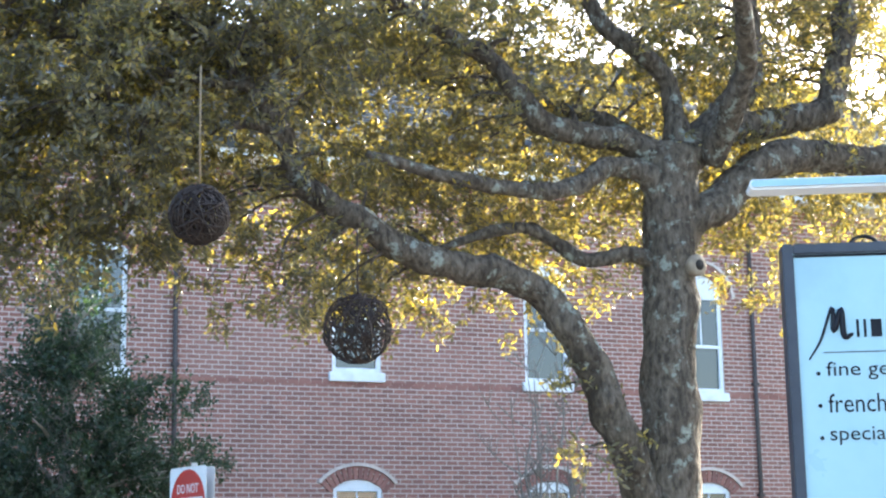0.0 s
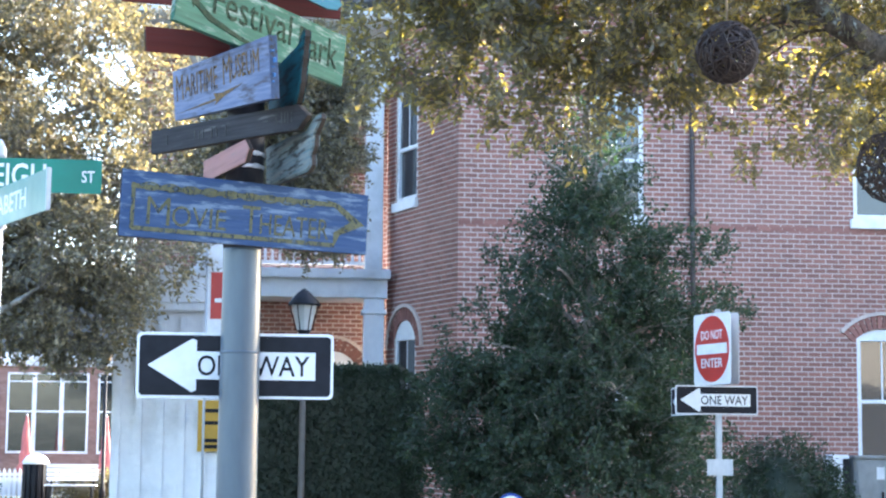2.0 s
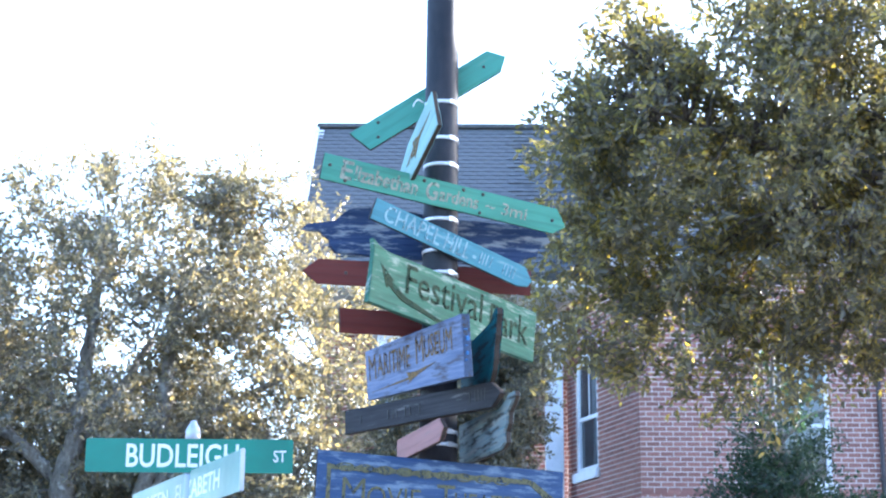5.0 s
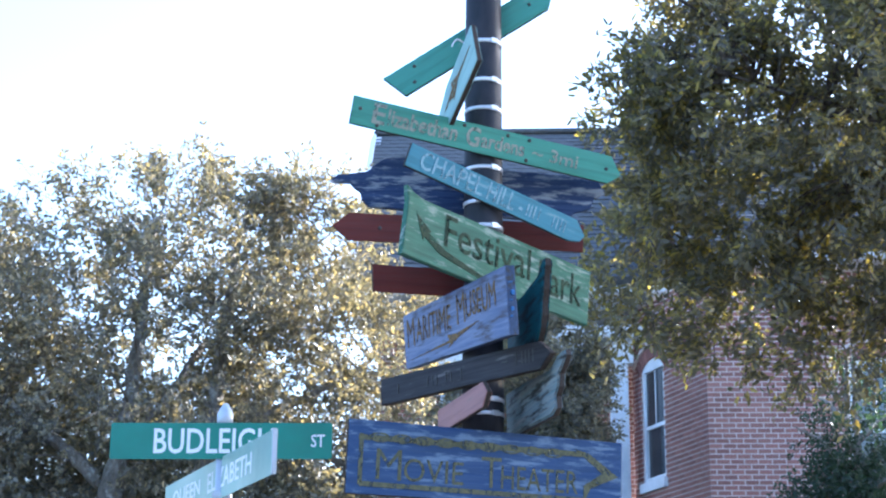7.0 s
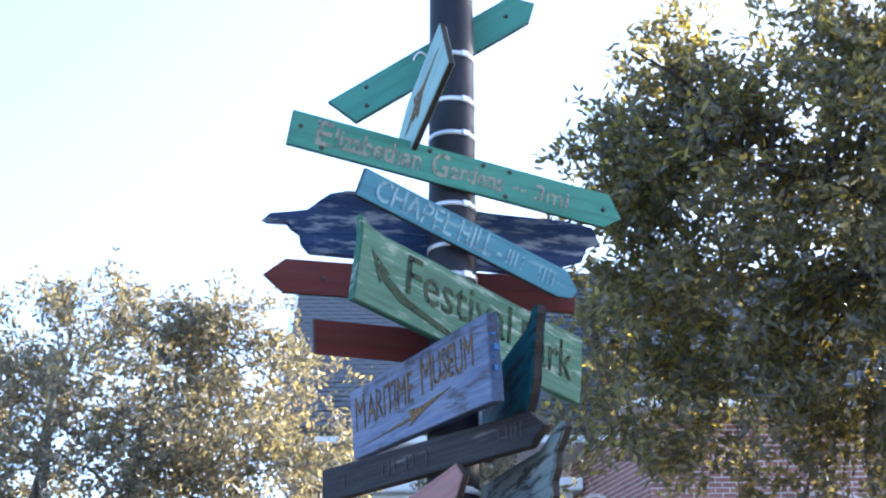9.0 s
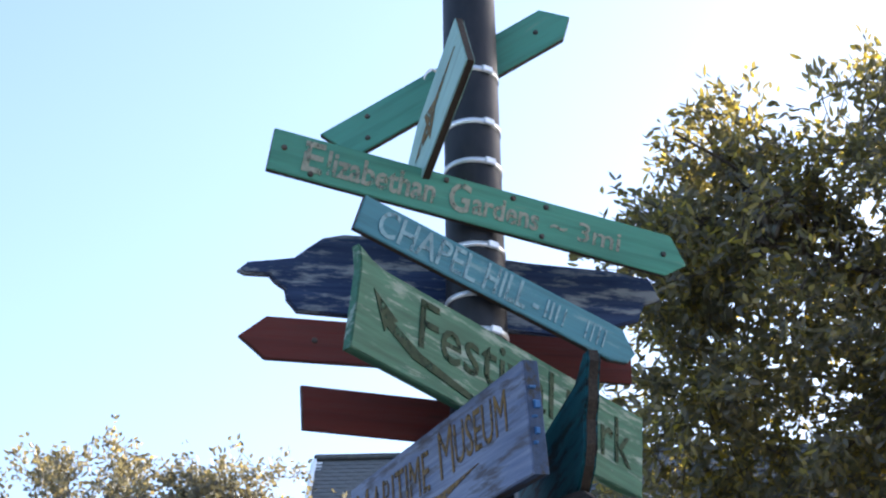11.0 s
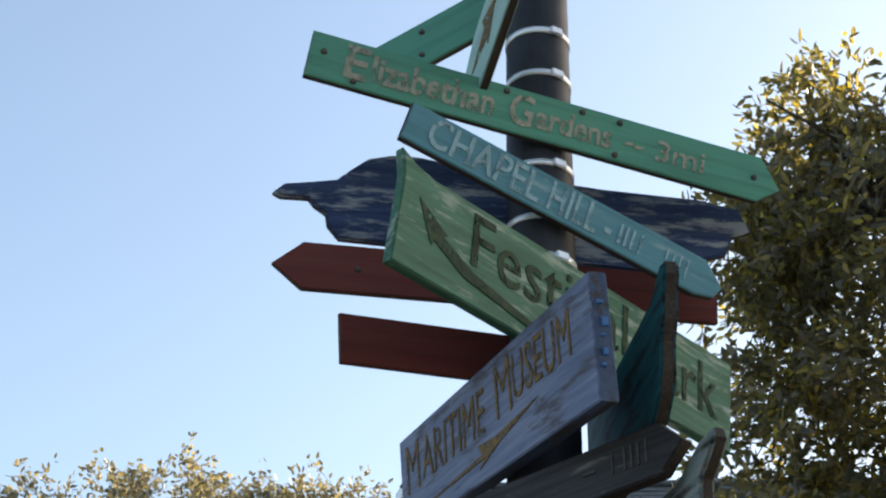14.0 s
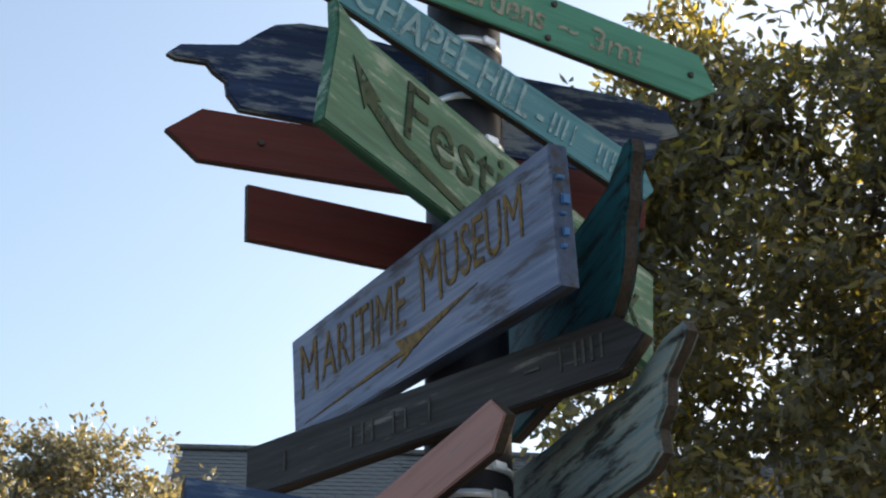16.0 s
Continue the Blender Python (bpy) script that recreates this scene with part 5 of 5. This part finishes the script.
# small sprays along the low limb
OAK_BLOBS += [((x, 3.0, z), (0.09, 0.08, 0.13), 1.0) for x, z in ((5.74, 3.0), (6.02, 2.62), (6.14, 3.12), (6.31, 2.86))]
oak_tw = crown(oak, OAK_BLOBS, 10600, 17, 0.064, 0.024, 0.22, 5, OAK_LEAF, 0.03, 2.3, 0.25, scatter=0.026, wood=BARK)
ob = limbs(oak, "branchwork", feeders(OAK[1:], oak_tw, 620, 4, 0.018), BARK, 6, 0.3, 4)
ob.matrix_local, ob["kind"] = BO, "stuff"
for ob in oak.children:
    if ob.name.split(".")[0] in ("crown", "twig_spray"):
        ob.matrix_local = BO
tv, tf = [], []
tube_into(tv, tf, [(6.92, 3.08, 4.02, 0.06), (6.95, 2.97, 4.02, 0.085), (6.956, 2.945, 4.02, 0.085), (6.958, 2.935, 4.02, 0.045)], 16)
part("pruning_scar", mesh_of("pruning_scar", tv, tf, SCAR), None, oak, "pale ring of a cut branch", BO, True)
# solid plug on the scar; the hole's shade is only its dark colour
tv, tf = [], []
tube_into(tv, tf, [(6.955, 2.955, 4.02, 0.042), (6.9585, 2.931, 4.02, 0.04)], 16)
part("hollow", mesh_of("hollow", tv, tf, DEEP_SHADE), None, oak, "dark hollow", BO, True)
SCAR_AT, SCAR_OUT = Vector((6.77, 3.2, 2.05)), Vector((-0.60, -0.80, 0.0))


def on_trunk(rings):
    return [(*(SCAR_AT + SCAR_OUT * d), r) for d, r in rings]


tv, tf = [], []
tube_into(tv, tf, on_trunk([(0.17, 0.12), (0.235, 0.125), (0.260, 0.116), (0.266, 0.098)]), 20)
part("pruning_scar", mesh_of("pruning_scar", [Vector((v.x, v.y, 2.05 + (v.z - 2.05) * 1.45)) for v in tv], tf, SCAR), None, oak, "pale lip of a dark hollow", BO, True)
# again a solid plug, coloured dark in place of a shaded hole
tv, tf = [], []
tube_into(tv, tf, on_trunk([(0.20, 0.084), (0.268, 0.082), (0.271, 0.078)]), 20)
part("hollow", mesh_of("hollow", [Vector((v.x, v.y, 2.05 + (v.z - 2.05) * 1.5)) for v in tv], tf, DEEP_SHADE), None, oak, "dark hollow", BO, True)


def vine_ball(x, y, z, r, top, seed, vines):
    b = thing("vine_ball", pose(x, y, z), "dark woven grapevine ball hanging on a cord", "ornament", "hanging vine balls")
    rng = random.Random(seed)
    v, f = [], []
    for k in range(vines):
        n1 = Vector((rng.gauss(0, 1), rng.gauss(0, 1), rng.gauss(0, 1))).normalized()
        a = n1.orthogonal().normalized()
        c = n1.cross(a)
        rr = r * rng.uniform(0.90, 1.0)
        off = rng.uniform(-0.45, 0.45)
        line = []
        st = rng.random() * 6.28
        for i in range(17):
            t = st + 6.0 * i / 16
            w = math.sqrt(1 - off * off)
            o = (a * math.cos(t) * w + c * math.sin(t) * w + n1 * (off + 0.06 * math.sin(3 * t + k))) * rr
            line.append((*o, 0.0055))
        tube_into(v, f, line, 4)
    part("woven_body", mesh_of("woven_body", v, f, VINE), None, b)
    tube("cord", [(0, 0, r * 0.95, 0.006), (0, 0, (r + top - z) * 0.5, 0.006), (0, 0, top - z, 0.006)], VINE if seed == 2 else CORD, b, 6, 1)
    return b


vine_ball(2.82, 1.9, 3.905, 0.186, 4.85, 1, 62)
vine_ball(4.02, 2.4, 3.33, 0.238, 4.0, 2, 34)

# oak across the street
park = thing("park_oak", pose(-4.08, 12.0, 0), "broad park oak with pale forked trunk and sunlit olive leaves", "tree")
BP2 = Matrix.Translation((-4.08, 12.0, 0)).inverted()
PARK = [
    [(-4.06, 12, 0, 0.42), (-4.08, 12, 0.6, 0.31), (-4.08, 12, 1.5, 0.27), (-4.06, 12, 2.4, 0.255), (-4.04, 12, 2.95, 0.25)],
    [(-4.05, 12, 2.6, 0.18), (-4.2, 12, 3.2, 0.17), (-4.33, 12, 3.7, 0.155), (-4.44, 12, 4.3, 0.14), (-4.35, 12.2, 5.0, 0.11), (-4.3, 12.4, 6.2, 0.07), (-4.2, 12.4, 7.4, 0.03)],
    [(-4.0, 12, 2.7, 0.16), (-3.85, 12, 3.2, 0.135), (-3.66, 12, 3.6, 0.125), (-3.5, 12.1, 4.2, 0.11), (-3.35, 12.3, 5.2, 0.09), (-3.3, 12.5, 6.5, 0.05), (-3.1, 12.6, 7.8, 0.02)],
    [(-3.6, 12.05, 3.75, 0.09), (-3.2, 12.2, 4.5, 0.075), (-2.9, 12.4, 5.1, 0.06), (-2.2, 12.6, 5.5, 0.04), (-1.6, 12.8, 5.9, 0.02)],
    [(-3.45, 12.1, 4.4, 0.08), (-3.0, 12.3, 4.6, 0.06), (-2.4, 12.5, 4.75, 0.05), (-1.7, 12.6, 4.6, 0.03)],
    [(-4.4, 12.1, 4.2, 0.09), (-4.9, 12.2, 4.6, 0.08), (-5.6, 12.4, 5.2, 0.06), (-6.4, 12.5, 5.8, 0.03)],
    [(-4.4, 12.1, 4.6, 0.08), (-4.0, 12.6, 5.4, 0.06), (-3.7, 13.2, 6.2, 0.04)],
    [(-3.95, 12, 2.5, 0.07), (-3.5, 11.9, 2.85, 0.05), (-3.0, 11.9, 3.0, 0.04), (-2.5, 11.9, 3.3, 0.02)],
]
limbs(park, "trunk", PARK[:1], PALE_BARK, 22, 0.3, 8).matrix_local = BP2
each_limb(park, PARK[1:], PALE_BARK, BP2, 10, 0.35)
PARK_BLOBS = [((-4.3, 13, 6.15), (2.6, 2.2, 2.1), 1.2), ((-2.3, 13, 6.0), (1.5, 1.7, 1.95), 1.0), ((-2.4, 12.6, 4.0), (1.6, 1.3, 1.1), 0.9), ((-7.2, 13, 5.7), (2.4, 2.1, 2.35), 1.3),
              ((-6.0, 12.5, 3.7), (1.7, 1.2, 1.1), 0.9), ((-3.95, 13, 8.28), (0.42, 0.4, 0.38), 2.2), ((-2.42, 12.8, 7.80), (0.75, 0.6, 0.62), 1.1), ((-4.0, 15.0, 4.2), (3.4, 1.4, 1.8), 0.4),
              ((-3.2, 13.5, 3.75), (1.5, 1.0, 0.85), 1.1), ((-2.25, 13.2, 3.15), (0.75, 0.8, 0.62), 1.7), ((-5.3, 13.4, 3.95), (1.2, 1.0, 0.75), 1.2)]
tw = crown(park, PARK_BLOBS, 12200, 14, 0.074, 0.036, 0.30, 11, PARK_LEAF, 0.04, 1.7, 0.3)
ob = limbs(park, "branchwork", feeders(PARK[1:], tw, 600, 12), PALE_BARK, 5, 0.2, 4)
ob.matrix_local, ob["kind"] = BP2, "stuff"
for ob in park.children:
    if ob.name.split(".")[0] in ("crown", "twig_spray"):
        ob.matrix_local = BP2

far = thing("park_tree", pose(-6.45, 17, 0), "smaller dark-trunked oak further into the park", "tree")
BF = Matrix.Translation((-6.45, 17, 0)).inverted()
FAR = [[(-6.45, 17, 0, 0.25), (-6.5, 17, 0.8, 0.2), (-6.6, 17, 1.7, 0.19), (-6.75, 17, 2.6, 0.16), (-7.1, 17, 3.4, 0.12), (-7.4, 17, 4.6, 0.06)],
       [(-6.55, 17, 1.3, 0.13), (-6.1, 17, 1.9, 0.11), (-5.7, 17, 2.6, 0.10), (-5.3, 17, 3.4, 0.08), (-4.9, 17, 4.4, 0.04)],
       [(-6.55, 17, 1.1, 0.09), (-5.9, 17, 1.5, 0.07), (-5.3, 17, 2.0, 0.05), (-4.7, 17, 2.3, 0.03)]]
limbs(far, "trunk", FAR, BARK, 12, 0.3, 6).matrix_local = BF
crown(far, [((-6.6, 17.2, 5.3), (2.4, 1.9, 1.4), 1.0), ((-4.6, 17.5, 4.6), (1.5, 1.5, 1.1), 0.8), ((-8.6, 17, 5.0), (1.8, 1.6, 1.4), 0.8)], 2300, 13, 0.095, 0.05, 0.36, 21, PARK_LEAF, -0.08, 0.9, 0.3)
for ob in far.children:
    if ob.name.split(".")[0] in ("crown", "twig_spray"):
        ob.matrix_local = BF

# slender tree behind the kiosk, its crown before the porch
kt = thing("street_tree", pose(-0.9, 17.3, 0), "slender olive-leaved tree growing behind the white kiosk", "tree")
BK = Matrix.Translation((-0.9, 17.3, 0)).inverted()
KT = [[(-0.9, 17.3, 0, 0.13), (-0.88, 17.3, 1.6, 0.11), (-0.75, 17.35, 3.2, 0.09), (-0.4, 17.5, 4.8, 0.07), (0.1, 17.7, 6.2, 0.045), (0.4, 17.8, 7.4, 0.015)],
      [(-0.55, 17.45, 4.2, 0.05), (0.1, 17.6, 4.9, 0.04), (0.7, 17.8, 5.4, 0.025), (1.2, 17.9, 5.7, 0.01)]]
for i, ln in enumerate(KT):
    limbs(kt, "limb" if i else "trunk", [ln], BARK, 10, 0.3, 6).matrix_local = BK
crown(kt, [((0.5, 17.9, 6.3), (1.0, 0.9, 1.5), 1.0), ((0.8, 17.9, 5.2), (0.55, 0.6, 0.9), 1.4), ((0.85, 17.9, 6.6), (0.5, 0.7, 1.3), 1.4), ((-0.6, 17.8, 5.6), (0.9, 0.8, 0.9), 0.8)],
      4200, 13, 0.075, 0.036, 0.26, 27, PARK_LEAF, -0.12, 1.6, 0.25)
for ob in kt.children:
    if ob.name.split(".")[0] in ("crown", "twig_spray"):
        ob.matrix_local = BK

# dark holly in front of the house
holly = thing("holly_tree", pose(4.0, 13, 0), "dense conical dark-green holly in front of the brick wall", "tree")
BHo = Matrix.Translation((4.0, 13, 0)).inverted()
HOL = [[(4.0, 13, 0, 0.14), (4.0, 13, 1.5, 0.11), (4.05, 13, 3.0, 0.08), (4.1, 13, 4.6, 0.05), (4.12, 13, 6.1, 0.015)]]
for k in range(16):
    a, z = 2.4 * k, 1.2 + 0.28 * k
    r = 1.7 - 0.27 * (z - 1.2)
    HOL.append([(4.02, 13, z, 0.04), (4.02 + r * 0.5 * math.cos(a), 13 + r * 0.5 * math.sin(a), z + 0.35, 0.025), (4.02 + r * math.cos(a), 13 + r * math.sin(a), z + 0.5, 0.008)])
limbs(holly, "trunk", HOL, TWIG, 8, 0.2, 5).matrix_local = BHo
crown(holly, [((3.95, 13, 1.2), (1.85, 1.6, 1.35), 1.2), ((3.95, 13, 2.3), (1.55, 1.4, 1.1), 1.1), ((4.0, 13, 3.1), (1.25, 1.1, 0.85), 1.0), ((4.1, 13, 4.1), (0.85, 0.75, 0.8), 0.7),
              ((4.12, 13, 5.0), (0.6, 0.55, 0.9), 0.55), ((5.25, 12.9, 3.2), (0.75, 0.6, 0.3), 0.8), ((2.9, 12.9, 2.7), (0.8, 0.6, 0.55), 0.9), ((2.75, 13, 1.7), (0.95, 0.9, 0.9), 1.0), ((5.15, 12.9, 4.0), (0.6, 0.5, 0.22), 0.6),
              ((3.3, 12.9, 3.9), (0.5, 0.5, 0.3), 0.5)],
      8900, 12, 0.062, 0.032, 0.21, 31, HOLLY_LEAF, -0.02, 1.9, 0.3, 0.0)
for ob in holly.children:
    if ob.name.split(".")[0] in ("crown", "twig_spray"):
        ob.matrix_local = BHo


def shrub(name, m, blobs, count, leaf, label, category, seed, length=0.05, width=0.026, shell=0.6):
    s = thing(name, m, label, category)
    bm = bmesh.new()
    for c, r, _ in blobs:
        me = bpy.data.meshes.new("tmp")
        o = bmesh.new()
        bmesh.ops.create_icosphere(o, subdivisions=3, radius=1)
        for v in o.verts:
            k = 0.70 + 0.10 * noise.noise(v.co * 2.3)
            v.co = Vector((c[0] + v.co.x * r[0] * k, c[1] + v.co.y * r[1] * k, max(0.02, c[2] + v.co.z * r[2] * k)))
        o.to_mesh(me)
        o.free()
        bm.from_mesh(me)
        bpy.data.meshes.remove(me)
    part("inner_mass", bm, leaf, s, smooth=True)
    crown(s, blobs, count, 12, length, width, 0.14, seed, leaf, -0.6, 1.5, shell, 0.0, 0.03)
    return s


def hedge(m, sx, sy, h, count, seed):
    """Clipped box hedge: a rounded dark body under a skin of leaves."""
    s = thing("box_hedge", m, "tall clipped dark-green box hedge", "hedge")
    part("inner_mass", box(0.08, sx - 0.08, 0.08, sy - 0.08, 0, h - 0.08, 0.2), HEDGE_LEAF, s)
    rng = np.random.default_rng(seed)
    face = rng.choice(4, count, p=[0.46, 0.24, 0.15, 0.15])
    u, w = rng.random(count), rng.random(count)
    pos = np.empty((count, 3))
    nor = np.zeros((count, 3))
    for k in range(4):
        q = face == k
        n = q.sum()
        dpt = rng.normal(0.03, 0.035, n)
        if k == 0:
            pos[q] = np.c_[u[q] * sx, dpt, w[q] * h]; nor[q] = (0, -1, 0.3)
        elif k == 1:
            pos[q] = np.c_[u[q] * sx, w[q] * sy, h - dpt]; nor[q] = (0, 0, 1)
        elif k == 2:
            pos[q] = np.c_[dpt, u[q] * sy, w[q] * h]; nor[q] = (-1, 0, 0.3)
        else:
            pos[q] = np.c_[sx - dpt, u[q] * sy, w[q] * h]; nor[q] = (1, 0, 0.3)
    r = 0.28
    ex = np.clip(r - pos[:, 0], 0, r) - np.clip(pos[:, 0] - (sx - r), 0, r)
    ez = np.clip(pos[:, 2] - (h - r), 0, r)
    pos[:, 2] -= ez * np.abs(ex) / r * 0.7
    part("leaves", leaf_mesh("leaves", pos, nor + rng.normal(0, 0.6, (count, 3)), 0.045, 0.024, seed, HEDGE_LEAF), None, s)
    return s


hedge(pose(-0.30, 15.05, 0), 2.46, 1.3, 2.58, 26000, 41)
shrub("shrub", pose(7.6, 16.5, 0), [((-0.1, 0, 0.75), (0.85, 0.7, 0.95), 1), ((0.45, 0, 0.6), (0.5, 0.5, 0.7), 1)], 1500, HOLLY_LEAF, "rounded dark evergreen shrub by the wall", "shrub", 51)
shrub("shrub", pose(11.0, 16.9, 0), [((0, 0, 0.55), (1.1, 0.6, 0.72), 1), ((1.2, 0, 0.5), (0.8, 0.5, 0.6), 1)], 1600, PARK_LEAF, "loose low olive shrub under the window", "shrub", 52)
shrub("shrub", pose(-7.6, 37.4, 0), [((0, 0, 0.35), (0.7, 0.5, 0.5), 1)], 300, HEDGE_LEAF, "low dark shrub by the picket fence", "shrub", 53, 0.08, 0.05)
shrub("shrub", pose(-4.6, 38.6, 0), [((0, 0, 0.3), (0.9, 0.5, 0.45), 1)], 300, PARK_LEAF, "low straw-green shrub by the fence", "shrub", 54, 0.08, 0.05)

# bare crape myrtle against the wall
myr = thing("bare_shrub", pose(12.1, 16.2, 0), "leafless grey many-stemmed shrub in front of the wall", "shrub")
rng = random.Random(8)
for k in range(12):
    x, y = rng.uniform(-0.5, 0.7), rng.uniform(-0.2, 0.2)
    dx, dy = rng.gauss(0, 0.08) + x * 0.10, rng.gauss(0, 0.05)
    top = rng.uniform(3.2, 5.6)
    ln = []
    for i in range(7):
        t = i / 6
        ln.append((x + dx * top * t + rng.gauss(0, 0.07), y + dy * top * t, top * t, 0.036 * (1 - t) + 0.006))
    ML = [ln]
    for j in range(11):
        i = rng.randrange(2, 7)
        q = ln[i]
        e = (rng.gauss(0, 0.40), rng.gauss(0, 0.25), rng.uniform(0.25, 0.8))
        ML.append([(q[0], q[1], q[2], max(0.006, q[3] * 0.55)), (q[0] + e[0] * 0.6, q[1] + e[1] * 0.6, q[2] + e[2] * 0.45, 0.008), (q[0] + e[0], q[1] + e[1], q[2] + e[2], 0.004)])
        for _ in range(3):
            g = (rng.gauss(0, 0.20), rng.gauss(0, 0.12), rng.uniform(0.1, 0.35))
            s = (q[0] + e[0] * 0.7, q[1] + e[1] * 0.7, q[2] + e[2] * 0.6)
            ML.append([(*s, 0.006), (s[0] + g[0] * 0.5, s[1] + g[1] * 0.5, s[2] + g[2] * 0.6, 0.005), (s[0] + g[0], s[1] + g[1], s[2] + g[2], 0.003)])
    limbs(myr, "stem", ML, TWIG, 5, 0.1, 3)


# ---- single bricks and shingles ----
one_brick = boxes_mesh("brick", [(0, BL - JT, 0)], 0.008, CO - JT, BRICK)
for w, near in PENDING:
    for a, b, z in near:
        part("brick", one_brick, None, w, m=Matrix.Translation((a, 0, z)))
belt_brick = boxes_mesh("belt_brick", [(0, 0.188, 0)], 0.011, 0.066, BRICK)
for k in range(100):
    part("belt_brick", belt_brick, None, front, m=Matrix.Translation((0.2 * k, 0, 4.98)))
tile = mesh_of("shingle", [(0, 0, 0.014), (0.266, 0, 0.014), (0.266, 0.18, 0.004), (0, 0.18, 0.004), (0, 0, 0), (0.266, 0, 0)],
               [(0, 1, 2, 3), (4, 5, 1, 0), (4, 0, 3), (5, 2, 1)], SHINGLE)
for w, near in PENDING_TILES:
    for a, b, y, h in near:
        part("shingle", tile, None, w, m=Matrix.Translation((a, y, 0)))
